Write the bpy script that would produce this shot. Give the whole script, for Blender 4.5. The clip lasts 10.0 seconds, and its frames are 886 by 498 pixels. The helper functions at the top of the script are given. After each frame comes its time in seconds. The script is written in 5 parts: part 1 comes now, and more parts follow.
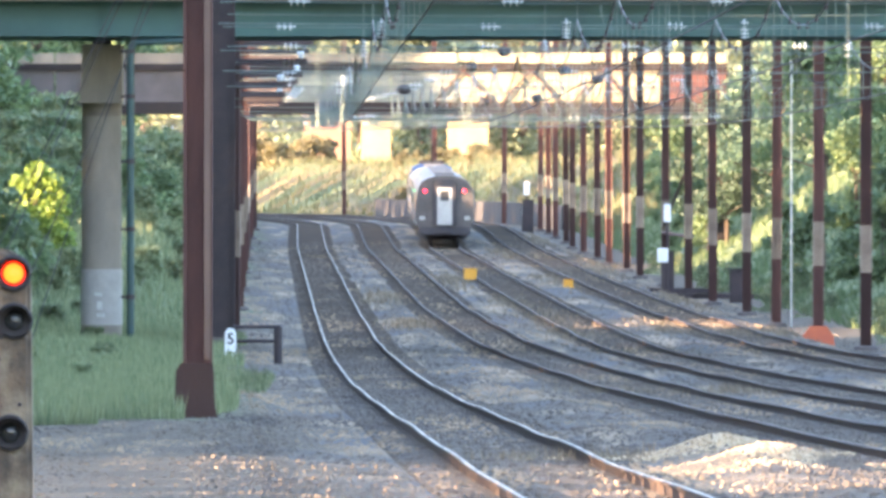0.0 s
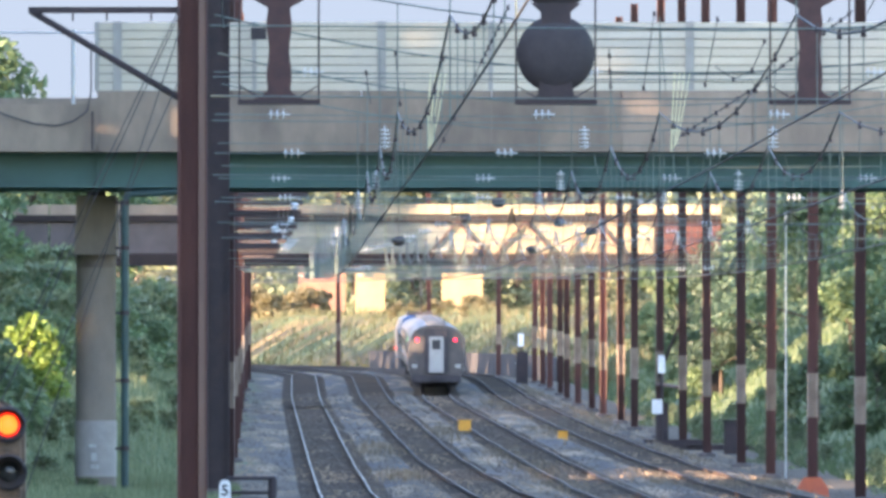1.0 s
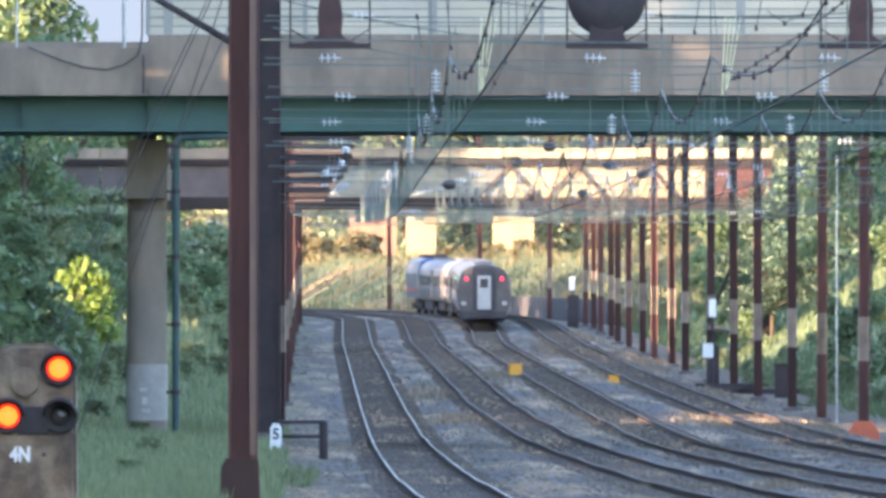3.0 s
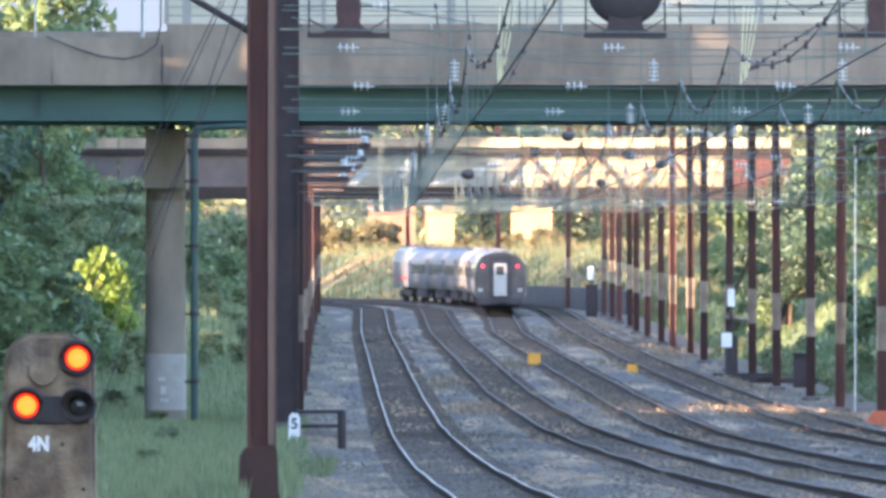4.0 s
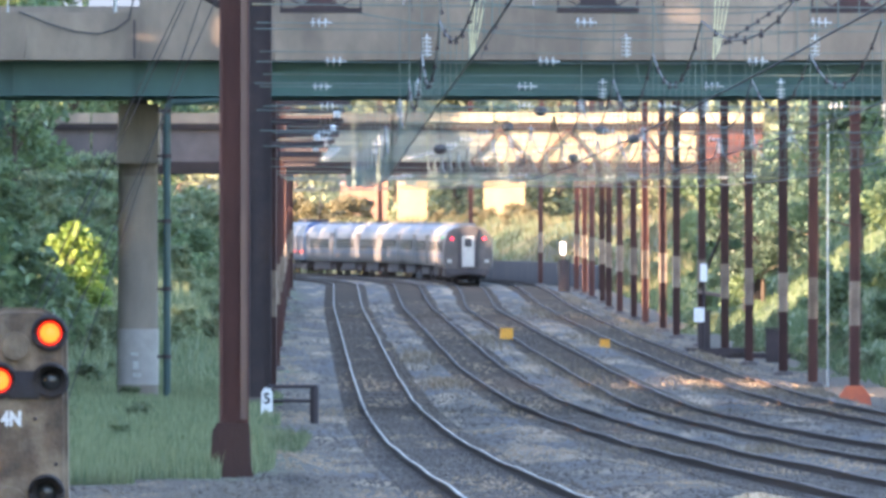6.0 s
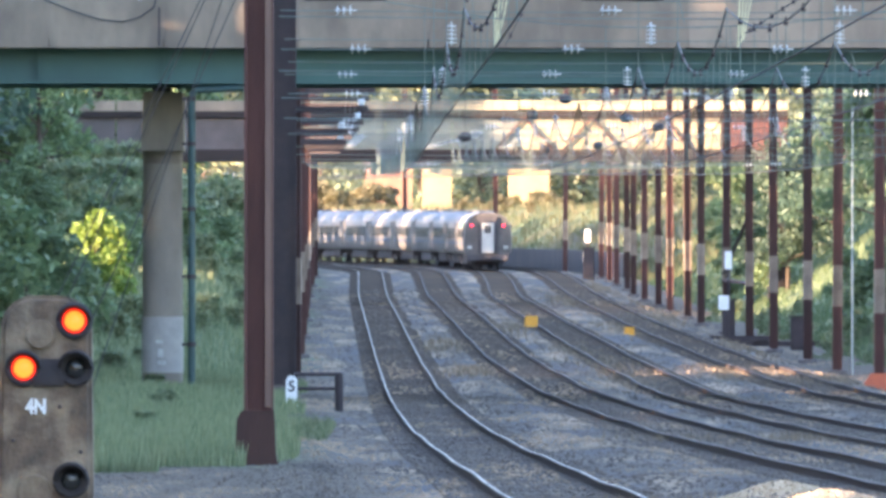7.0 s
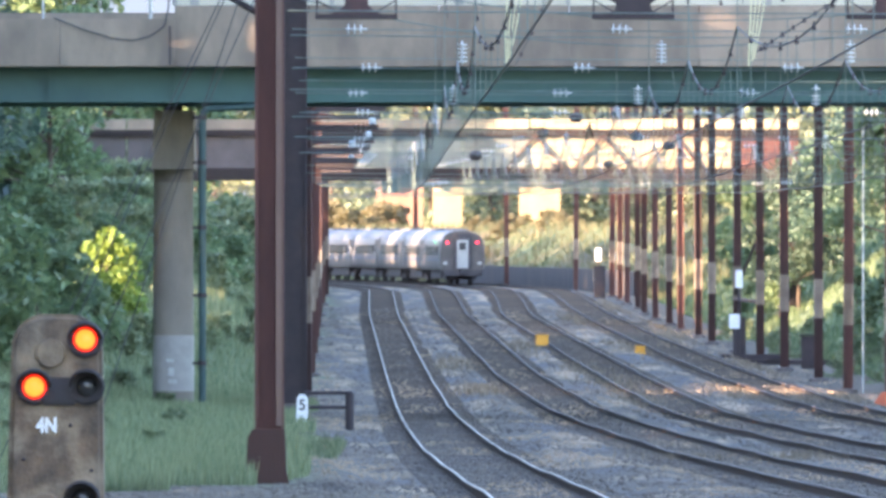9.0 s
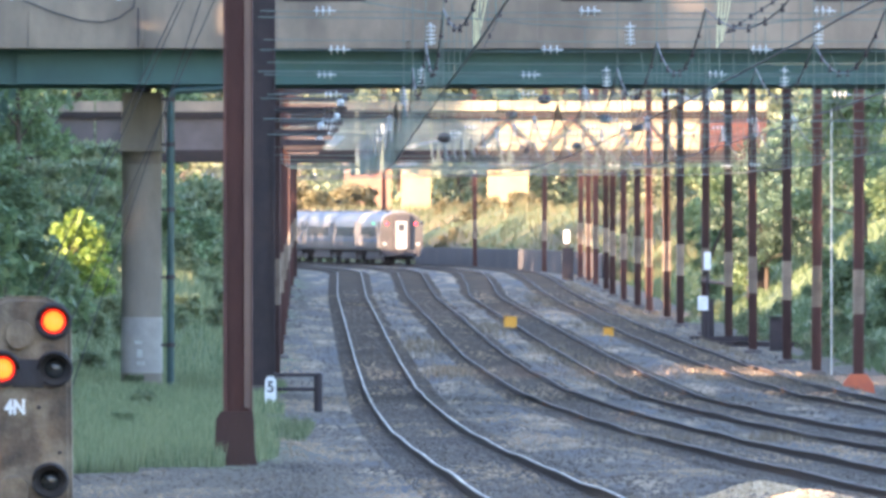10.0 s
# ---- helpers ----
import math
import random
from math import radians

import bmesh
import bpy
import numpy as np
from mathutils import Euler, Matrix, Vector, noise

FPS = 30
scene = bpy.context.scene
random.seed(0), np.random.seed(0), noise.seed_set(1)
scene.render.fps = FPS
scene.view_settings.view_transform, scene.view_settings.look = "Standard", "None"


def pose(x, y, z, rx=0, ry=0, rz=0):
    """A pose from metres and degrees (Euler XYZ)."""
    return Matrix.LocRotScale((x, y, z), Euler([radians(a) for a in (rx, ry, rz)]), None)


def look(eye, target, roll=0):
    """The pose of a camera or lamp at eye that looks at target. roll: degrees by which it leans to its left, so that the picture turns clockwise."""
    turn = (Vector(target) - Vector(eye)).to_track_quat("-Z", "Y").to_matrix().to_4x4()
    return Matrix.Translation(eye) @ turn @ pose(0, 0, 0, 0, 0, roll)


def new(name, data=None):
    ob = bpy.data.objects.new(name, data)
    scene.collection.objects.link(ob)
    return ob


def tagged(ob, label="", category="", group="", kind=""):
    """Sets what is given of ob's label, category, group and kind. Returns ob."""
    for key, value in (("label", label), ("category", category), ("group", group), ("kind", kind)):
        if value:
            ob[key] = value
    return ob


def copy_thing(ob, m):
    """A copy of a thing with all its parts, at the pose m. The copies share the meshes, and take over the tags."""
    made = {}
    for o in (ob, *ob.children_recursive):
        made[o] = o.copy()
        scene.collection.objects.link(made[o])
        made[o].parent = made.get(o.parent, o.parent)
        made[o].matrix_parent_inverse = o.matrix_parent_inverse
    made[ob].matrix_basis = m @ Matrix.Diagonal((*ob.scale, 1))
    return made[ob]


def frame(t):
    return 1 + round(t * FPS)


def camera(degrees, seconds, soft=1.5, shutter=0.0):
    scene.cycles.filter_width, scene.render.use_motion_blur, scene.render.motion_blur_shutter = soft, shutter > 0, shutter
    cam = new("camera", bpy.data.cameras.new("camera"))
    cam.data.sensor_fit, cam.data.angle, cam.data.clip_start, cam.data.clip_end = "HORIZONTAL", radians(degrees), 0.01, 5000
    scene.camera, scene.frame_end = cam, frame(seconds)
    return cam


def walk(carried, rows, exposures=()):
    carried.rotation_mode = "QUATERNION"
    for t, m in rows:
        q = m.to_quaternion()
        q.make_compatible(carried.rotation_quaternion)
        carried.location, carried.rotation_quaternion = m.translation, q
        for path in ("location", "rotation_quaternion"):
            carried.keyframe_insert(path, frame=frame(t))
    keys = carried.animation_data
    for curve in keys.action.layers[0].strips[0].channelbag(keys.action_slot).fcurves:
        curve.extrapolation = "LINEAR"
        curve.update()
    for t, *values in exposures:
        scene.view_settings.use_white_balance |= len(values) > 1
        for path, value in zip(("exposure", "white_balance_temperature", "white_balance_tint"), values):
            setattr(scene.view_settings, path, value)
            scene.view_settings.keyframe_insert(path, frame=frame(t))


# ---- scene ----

# ================= camera and its turn =================
F = 37430.0
EYE_Z = 1.4
EXPOSURE, KELVIN = 3.42, 5900
cam = camera(2.4, 10.0, soft=3.4)
# seconds, turn to the left, turn up (both in units of 1/F)
TURNS = [
    (0.0, -180, -64), (0.1, -181, 20), (0.2, -182, 70), (0.3, -182, 106), (0.4, -183, 134), (0.5, -183, 155),
    (0.75, -187, 186), (1.0, -190, 204), (1.25, -186, 199), (1.5, -179, 187), (2.0, -165, 157), (2.5, -140, 134),
    (2.7, -122, 122), (3.8, -70, 80), (4.0, -67, 86), (4.5, -75, 78), (5.0, -138, 80), (5.5, -166, 35),
    (5.7, -145, 38), (6.8, -87, 44), (7.0, -72, 20), (7.5, -32, 8), (8.0, -16, -12), (8.5, 0, 0),
    (9.0, -53, 53), (9.5, -71, 58), (10.0, -109, 21)]
walk(cam, [(t, pose(0, 0, EYE_Z, 90 + math.degrees((179 + b) / F), 0, math.degrees(a / F))) for t, a, b in TURNS],
     [(0.0, EXPOSURE + 0.36, KELVIN + 350, 22), (0.5, EXPOSURE + 0.02, KELVIN, 23), (0.8, EXPOSURE - 0.1, KELVIN, 23), (2.0, EXPOSURE - 0.1, KELVIN, 23), (4.5, EXPOSURE + 0.05, KELVIN, 24), (7.5, EXPOSURE + 0.02, KELVIN, 24), (8.5, EXPOSURE + 0.17, KELVIN, 24), (10.0, EXPOSURE + 0.12, KELVIN, 24)])

# ================= world, sun, exposure =================
SUN_AZ, SUN_EL = 238.0, 9.0
world = bpy.data.worlds.new("world")
scene.world = world
world.use_nodes = True
wn = world.node_tree
sky = wn.nodes.new("ShaderNodeTexSky")
sky.sky_type = "NISHITA"
sky.sun_disc = False
sky.dust_density, sky.ozone_density = 1.0, 1.2
sky.sun_elevation = radians(SUN_EL)
sky.sun_rotation = radians(SUN_AZ)
wn.links.new(sky.outputs[0], wn.nodes["Background"].inputs[0])
wn.nodes["Background"].inputs[1].default_value = 0.15
lamp = bpy.data.lights.new("sun", "SUN")
lamp.energy, lamp.angle, lamp.color = 3.6, radians(0.6), (1.0, 0.70, 0.38)
sun = new("sun", lamp)
sd = Vector((math.sin(radians(SUN_AZ)), math.cos(radians(SUN_AZ)), math.tan(radians(SUN_EL))))
sun.matrix_world = look(sd * 100, (0, 0, 0))

# ================= the lie of the land =================
_D = np.arange(0.0, 5001.0, 10.0)


def smooth_table(pairs, width):
    v = np.interp(_D, [p[0] for p in pairs], [p[1] for p in pairs])
    k = np.hanning(int(width / 10) * 2 + 1)
    k /= k.sum()
    n = len(k) // 2
    # extend linearly at both ends, so that the ends keep their slope
    a = v[0] - (v[1] - v[0]) * np.arange(n, 0, -1)
    b = v[-1] + (v[-1] - v[-2]) * np.arange(1, n + 1)
    return np.convolve(np.concatenate([a, v, b]), k, "valid")


_RZ = smooth_table([(0, -.14), (300, -.12), (390, -.02), (462, .12), (597, .55), (720, 1.4), (814, 2.2), (936, 3.3), (1134, 5.0),
                    (1300, 6.6), (1515, 8.3), (1700, 9.6), (2400, 13), (5000, 20)], 80)
_bend = np.where(_D > 1375, -(np.minimum(_D, 1950) - 1375) ** 2 / 5000.0, 0) - np.maximum(_D - 1950, 0) * 0.23
_TX = [smooth_table(p, 70) + _bend for p in (
    [(0, 3.9), (182, 2.2), (316, 1.55), (390, 1.12), (462, .78), (720, -.1), (1134, -1.6), (1380, -2.1), (5000, -2.1)],
    [(0, 8.6), (334, 6.3), (402, 5.87), (560, 4.88), (750, 3.67), (1134, 2.1), (1380, 1.8), (5000, 1.8)],
    [(0, 12.6), (334, 9.7), (535, 8.1), (750, 7.3), (1000, 6.0), (1134, 5.45), (1229, 5.75), (1380, 5.85), (5000, 5.85)],
    [(0, 16.5), (535, 12.6), (640, 12.0), (750, 11.3), (936, 10.2), (1134, 9.7), (1380, 9.6), (5000, 9.6)])]


def railz(d):
    return float(np.interp(d, _D, _RZ))


def trackx(i, d):
    return float(np.interp(d, _D, _TX[i]))


def sstep(a, b, x):
    t = min(1.0, max(0.0, (x - a) / (b - a)))
    return t * t * (3 - 2 * t)


def ground(x, d):
    """Height of the ground."""
    z = railz(d) - 0.12
    l = trackx(0, d) - x            # metres to the left of the leftmost track
    r = x - trackx(3, d)            # metres to the right of the rightmost track
    n = noise.noise(Vector((x * 0.13, d * 0.05, 0))) * 0.5 + noise.noise(Vector((x * 0.5, d * 0.3, 3))) * 0.12
    far = sstep(300, 520, d)
    near = sstep(620, 760, d)
    z += 0.1 * sstep(1.7, 3.0, l)
    z += far * (4.4 * sstep(7.0 - 2.4 * near, 22 - 10 * near, l) + (0.12 + 0.38 * sstep(590, 660, d)) * sstep(3.5, 7, l)) + 1.2 * (1 - far) * sstep(9, 30, l)
    # the bank that comes forward beyond the overpass
    z = max(z, railz(d) - 0.02 + 3.3 * sstep(588, 725, d) * sstep(3.6, 6.6, l)) if l > 3.6 else z
    z -= 0.3 * sstep(1.6, 3.0, r)
    z += (5.4 - 1.1 * sstep(1400, 1650, d)) * sstep(6.0, 17, r) + 1.5 * (1 - 0.7 * sstep(1400, 1650, d)) * sstep(17, 60, r)
    z += n * (sstep(4.0, 9, l) * (0.4 + 0.6 * sstep(600, 700, d)) + sstep(5.0, 9, r))
    # the bed lies a little lower where the ties are
    for i in range(4):
        z -= 0.035 * (1 - sstep(1.2, 1.6, abs(x - trackx(i, d))))
    # two low sandy banks between the first tracks
    if 190 < d < 260:
        z += 0.20 * math.exp(-((x - 4.6) / 0.75) ** 2 - ((d - 222 - 2.5 * (x - 4)) / 2.2) ** 2)
        z += 0.16 * math.exp(-((x - 4.4) / 0.7) ** 2 - ((d - 243 - 2.5 * (x - 4)) / 2.4) ** 2)
    z += 0.28 * math.exp(-((x + 1.7) / 0.6) ** 2 - ((d - 335) / 9) ** 2)
    # low heaps of ballast between the tracks
    for i in range(3):
        m = (trackx(i, d) + trackx(i + 1, d)) / 2
        z += 0.05 * noise.noise(Vector((x * 1.3, d * 0.09, 5.5))) * sstep(1.3, 1.7, abs(x - trackx(i, d))) * sstep(1.3, 1.7, abs(x - trackx(i + 1, d))) * (1 if abs(x - m) < 1.5 else 0)
        z += max(0, 1 - abs(x - m) / 1.1) * (0.06 + 0.12 * max(0, noise.noise(Vector((i * 9.0, d * 0.035, 1)))))
    return z


# ================= helpers for meshes =================
def mesh_ob(name, bm, material, parent=None, label=""):
    me = bpy.data.meshes.new(name)
    bm.to_mesh(me)
    bm.free()
    me.materials.append(material)
    ob = new(name, me)
    if parent:
        ob.parent = parent
    if label:
        ob["label"] = label
    return ob


part = mesh_ob


def raw_ob(name, verts, faces, material, parent=None, smooth=False):
    me = bpy.data.meshes.new(name)
    me.from_pydata(verts, [], faces)
    me.materials.append(material)
    if smooth:
        me.polygons.foreach_set("use_smooth", [True] * len(me.polygons))
    ob = new(name, me)
    if parent:
        ob.parent = parent
    return ob


def empty(name, m, label, category, group="", kind=""):
    ob = new(name)
    ob.matrix_basis = m
    ob.empty_display_size = 0.1
    return tagged(ob, label, category, group, kind)


def box(bm, c, s, m=None, bevel=0.0):
    r = bmesh.ops.create_cube(bm, size=1.0)
    vs = r["verts"]
    for v in vs:
        v.co = Vector((v.co.x * s[0] + c[0], v.co.y * s[1] + c[1], v.co.z * s[2] + c[2]))
    if bevel:
        es = list({e for v in vs for e in v.link_edges})
        vs = bmesh.ops.bevel(bm, geom=es, offset=bevel, segments=2, affect="EDGES", clamp_overlap=True)["verts"]
    if m is not None:
        bmesh.ops.transform(bm, matrix=m, verts=vs)
    return bm


def rod(bm, a, b, r, seg=8, r2=None):
    a, b = Vector(a), Vector(b)
    d = b - a
    q = d.to_track_quat("Z", "Y").to_matrix().to_4x4()
    m = Matrix.Translation((a + b) / 2) @ q
    bmesh.ops.create_cone(bm, cap_ends=True, segments=seg, radius1=r, radius2=r if r2 is None else r2, depth=d.length, matrix=m)
    return bm


def lathe(bm, prof, seg=12, m=None):
    """A body of revolution about z: prof is a list of (radius, height)."""
    rings = []
    for r, z in prof:
        rings.append([bm.verts.new((r * math.cos(2 * math.pi * k / seg), r * math.sin(2 * math.pi * k / seg), z)) for k in range(seg)])
    fs = []
    for p, q in zip(rings, rings[1:]):
        for k in range(seg):
            fs.append(bm.faces.new((p[k], p[(k + 1) % seg], q[(k + 1) % seg], q[k])))
    fs.append(bm.faces.new(rings[0][::-1]))
    fs.append(bm.faces.new(rings[-1]))
    if m is not None:
        bmesh.ops.transform(bm, matrix=m, verts=[v for r in rings for v in r])
    return bm


def extrude_profile(bm, prof, y0, y1, m=None):
    """A closed profile of (x, z) drawn out along y."""
    a = [bm.verts.new((x, y0, z)) for x, z in prof]
    b = [bm.verts.new((x, y1, z)) for x, z in prof]
    n = len(prof)
    for k in range(n):
        bm.faces.new((a[k], b[k], b[(k + 1) % n], a[(k + 1) % n]))
    bm.faces.new(a)
    bm.faces.new(b[::-1])
    bmesh.ops.recalc_face_normals(bm, faces=bm.faces)
    if m is not None:
        bmesh.ops.transform(bm, matrix=m, verts=a + b)
    return bm


def shade_smooth(ob, angle=40):
    ob.data.polygons.foreach_set("use_smooth", [True] * len(ob.data.polygons))
    ob.data.set_sharp_from_angle(angle=radians(angle))
    return ob


def wire(name, pts, r, material, parent=None):
    cu = bpy.data.curves.new(name, "CURVE")
    cu.dimensions, cu.bevel_depth, cu.bevel_resolution = "3D", r, 0
    sp = cu.splines.new("POLY")
    sp.points.add(len(pts) - 1)
    for p, c in zip(sp.points, pts):
        p.co = (*c, 1)
    cu.materials.append(material)
    ob = new(name, cu)
    if parent:
        ob.parent = parent
    return ob


# ================= materials =================
def material(name, color, rough=0.8, metal=0.0, color2=None, scale=2.0, stain=None, stain_scale=0.4, stain_amount=0.5,
             bump=0.2, bump_scale=12.0, stretch=(1, 1, 1), per_object=0.0, spec=0.5):
    """A surface with grain and stains at two scales, in metres."""
    m = bpy.data.materials.new(name)
    m.use_nodes = True
    nt = m.node_tree
    N, L = nt.nodes, nt.links
    b = N["Principled BSDF"]
    b.inputs["Roughness"].default_value = rough
    b.inputs["Metallic"].default_value = metal
    b.inputs["Specular IOR Level"].default_value = spec
    tc = N.new("ShaderNodeTexCoord")
    mp = N.new("ShaderNodeMapping")
    mp.inputs["Scale"].default_value = stretch
    L.new(tc.outputs["Object"], mp.inputs["Vector"])
    n1 = N.new("ShaderNodeTexNoise")
    n1.inputs["Scale"].default_value = scale
    n1.inputs["Detail"].default_value = 6
    n1.inputs["Roughness"].default_value = 0.65
    L.new(mp.outputs[0], n1.inputs["Vector"])
    mix = N.new("ShaderNodeMix")
    mix.data_type = "RGBA"
    c2 = color2 or tuple(c * 0.6 for c in color)
    mix.inputs[6].default_value = (*color, 1)
    mix.inputs[7].default_value = (*c2, 1)
    rp = N.new("ShaderNodeMapRange")
    rp.inputs[1].default_value, rp.inputs[2].default_value = 0.35, 0.65
    L.new(n1.outputs["Fac"], rp.inputs[0])
    L.new(rp.outputs[0], mix.inputs[0])
    out = mix.outputs[2]
    if stain:
        n2 = N.new("ShaderNodeTexNoise")
        n2.inputs["Scale"].default_value = stain_scale
        n2.inputs["Detail"].default_value = 5
        L.new(mp.outputs[0], n2.inputs["Vector"])
        r2 = N.new("ShaderNodeMapRange")
        r2.inputs[1].default_value, r2.inputs[2].default_value = 0.48, 0.68
        r2.inputs[4].default_value = stain_amount
        L.new(n2.outputs["Fac"], r2.inputs[0])
        mx = N.new("ShaderNodeMix")
        mx.data_type = "RGBA"
        L.new(r2.outputs[0], mx.inputs[0])
        L.new(out, mx.inputs[6])
        mx.inputs[7].default_value = (*stain, 1)
        out = mx.outputs[2]
    if per_object:
        oi = N.new("ShaderNodeObjectInfo")
        hs = N.new("ShaderNodeHueSaturation")
        mr = N.new("ShaderNodeMapRange")
        mr.inputs[3].default_value, mr.inputs[4].default_value = 1 - per_object, 1 + per_object
        L.new(oi.outputs["Random"], mr.inputs[0])
        L.new(mr.outputs[0], hs.inputs["Value"])
        L.new(out, hs.inputs["Color"])
        out = hs.outputs[0]
    L.new(out, b.inputs["Base Color"])
    if bump:
        n3 = N.new("ShaderNodeTexNoise")
        n3.inputs["Scale"].default_value = bump_scale
        n3.inputs["Detail"].default_value = 4
        L.new(mp.outputs[0], n3.inputs["Vector"])
        bp = N.new("ShaderNodeBump")
        bp.inputs["Strength"].default_value = bump
        bp.inputs["Distance"].default_value = 0.03
        L.new(n3.outputs["Fac"], bp.inputs["Height"])
        L.new(bp.outputs[0], b.inputs["Normal"])
    return m


def foliage(name, dark, light, trans=0.35):
    m = bpy.data.materials.new(name)
    m.use_nodes = True
    N, L = m.node_tree.nodes, m.node_tree.links
    b = N["Principled BSDF"]
    b.inputs["Roughness"].default_value = 0.6
    geo = N.new("ShaderNodeNewGeometry")
    oi = N.new("ShaderNodeObjectInfo")
    mix = N.new("ShaderNodeMix")
    mix.data_type = "RGBA"
    mix.inputs[6].default_value = (*dark, 1)
    mix.inputs[7].default_value = (*light, 1)
    L.new(geo.outputs["Random Per Island"], mix.inputs[0])
    hs = N.new("ShaderNodeHueSaturation")
    mr = N.new("ShaderNodeMapRange")
    mr.inputs[3].default_value, mr.inputs[4].default_value = 0.75, 1.25
    L.new(oi.outputs["Random"], mr.inputs[0])
    L.new(mr.outputs[0], hs.inputs["Value"])
    L.new(mix.outputs[2], hs.inputs["Color"])
    L.new(hs.outputs[0], b.inputs["Base Color"])
    tr = N.new("ShaderNodeBsdfTranslucent")
    L.new(hs.outputs[0], tr.inputs["Color"])
    ms = N.new("ShaderNodeMixShader")
    ms.inputs[0].default_value = trans
    L.new(b.outputs[0], ms.inputs[1])
    L.new(tr.outputs[0], ms.inputs[2])
    L.new(ms.outputs[0], N["Material Output"].inputs["Surface"])
    return m


def glow(name, color, strength):
    m = bpy.data.materials.new(name)
    m.use_nodes = True
    b = m.node_tree.nodes["Principled BSDF"]
    b.inputs["Base Color"].default_value = (*color, 1)
    b.inputs["Emission Color"].default_value = (*color, 1)
    b.inputs["Emission Strength"].default_value = strength
    return m


RUST = material("weathered_steel", (0.088, 0.036, 0.028), 0.85, 0.0, (0.048, 0.022, 0.019), 1.2, (0.13, 0.058, 0.038), 0.5, 0.5, 0.25, 20, (1, 1, 0.25), 0.45)
DARKSTEEL = material("dark_steel", (0.045, 0.03, 0.03), 0.8, 0.0, (0.025, 0.02, 0.022), 1.5, bump=0.15)
BLACK = material("black_paint", (0.02, 0.018, 0.022), 0.6, 0, (0.03, 0.026, 0.03), 3, bump=0.1)
CONCRETE = material("old_concrete", (0.28, 0.225, 0.165), 0.9, 0, (0.20, 0.16, 0.122), 1.1, (0.11, 0.09, 0.072), 0.5, 0.7, 0.25, 14, (1, 1, 0.5), 0.10)
PIERCON = material("pier_concrete", (0.225, 0.192, 0.155), 0.9, 0, (0.155, 0.133, 0.11), 1.2, (0.17, 0.14, 0.12), 0.5, 0.6, 0.25, 14, (1, 1, 0.4))
GREENSTEEL = material("green_girder_paint", (0.045, 0.115, 0.105), 0.6, 0, (0.032, 0.082, 0.078), 0.6, (0.08, 0.17, 0.15), 0.25, 0.5, 0.1, 8, (0.6, 1, 0.5))
BARRIER = material("white_noise_barrier", (0.50, 0.455, 0.345), 0.6, 0, (0.40, 0.365, 0.28), 0.8, (0.45, 0.46, 0.44), 0.4, 0.35, 0.1, 10, (0.4, 1, 1), 0.06)
BARRIER_POST = material("barrier_post", (0.30, 0.295, 0.26), 0.7, 0, (0.24, 0.235, 0.21), 2)
BACKING = material("backing_sheet", (0.13, 0.13, 0.12), 0.8, 0, (0.10, 0.10, 0.095), 2)
SKYHAZE = glow("pale_evening_haze", (0.80, 0.94, 1.0), 0.078)
SKYHAZE.node_tree.nodes["Principled BSDF"].inputs["Base Color"].default_value = (0, 0, 0, 1)
SKYHAZE.node_tree.nodes["Principled BSDF"].inputs["Specular IOR Level"].default_value = 0
POSTGREY = material("galvanised_post", (0.42, 0.45, 0.45), 0.5, 0.3, (0.34, 0.36, 0.36), 2)
# rail tops: broken sky glints painted pale on dark, then a copy without
RAIL_GLINT = material("glinting_rail", (0.36, 0.30, 0.225), 0.5, 0.4, (0.03, 0.024, 0.02), 2.4, stretch=(0.3, 0.09, 1), bump=0.05, spec=0.3)
RAIL_NO_GLINT = material("rail_without_glint", (0.11, 0.085, 0.068), 0.7, 0.3, (0.06, 0.045, 0.038), 1.6, stretch=(0.3, 0.03, 1), bump=0.05)
RAILWEB = material("rusty_rail", (0.055, 0.034, 0.026), 0.85, 0.0, (0.035, 0.023, 0.02), 3.0)
TIE = material("tie_concrete", (0.115, 0.10, 0.086), 0.9, 0, (0.085, 0.075, 0.066), 1.5, (0.17, 0.13, 0.095), 0.1, 0.6)
GLASSINS = material("porcelain_insulator", (0.52, 0.54, 0.53), 0.3, 0, (0.42, 0.45, 0.45), 4, bump=0)
WIREMAT = material("oxidised_copper_wire", (0.13, 0.18, 0.16), 0.6, 0.3, (0.09, 0.11, 0.10), 2, bump=0)
WIREDARK = material("dark_wire", (0.035, 0.035, 0.04), 0.6, 0.2, (0.05, 0.05, 0.05), 2, bump=0)
WIREYEL = material("yellowed_guy_wire", (0.70, 0.66, 0.38), 0.6, 0.0, (0.6, 0.56, 0.30), 2, bump=0)
SIGNALBODY = material("weathered_signal_case", (0.165, 0.108, 0.064), 0.8, 0, (0.06, 0.043, 0.03), 5.0, (0.36, 0.275, 0.18), 3.4, 0.7, 0.35, 40, (1, 1, 0.9))
SIGNALDARK = material("dark_signal_case", (0.035, 0.028, 0.03), 0.7, 0, (0.022, 0.018, 0.02), 4)
WHITE = material("white_paint", (0.78, 0.78, 0.76), 0.6, 0, (0.66, 0.66, 0.64), 6, bump=0.05)
YELLOW = material("yellow_paint", (0.75, 0.36, 0.03), 0.6, 0, (0.6, 0.28, 0.03), 5, bump=0.1)
ORANGE = material("orange_barrier", (0.55, 0.13, 0.05), 0.7, 0, (0.42, 0.10, 0.05), 3, bump=0.1)
STEEL = material("stainless_steel", (0.22, 0.205, 0.20), 0.5, 0.5, (0.17, 0.16, 0.155), 2.0, (0.17, 0.15, 0.14), 0.6, 0.5, 0.05, 8, (1, 0.3, 1))
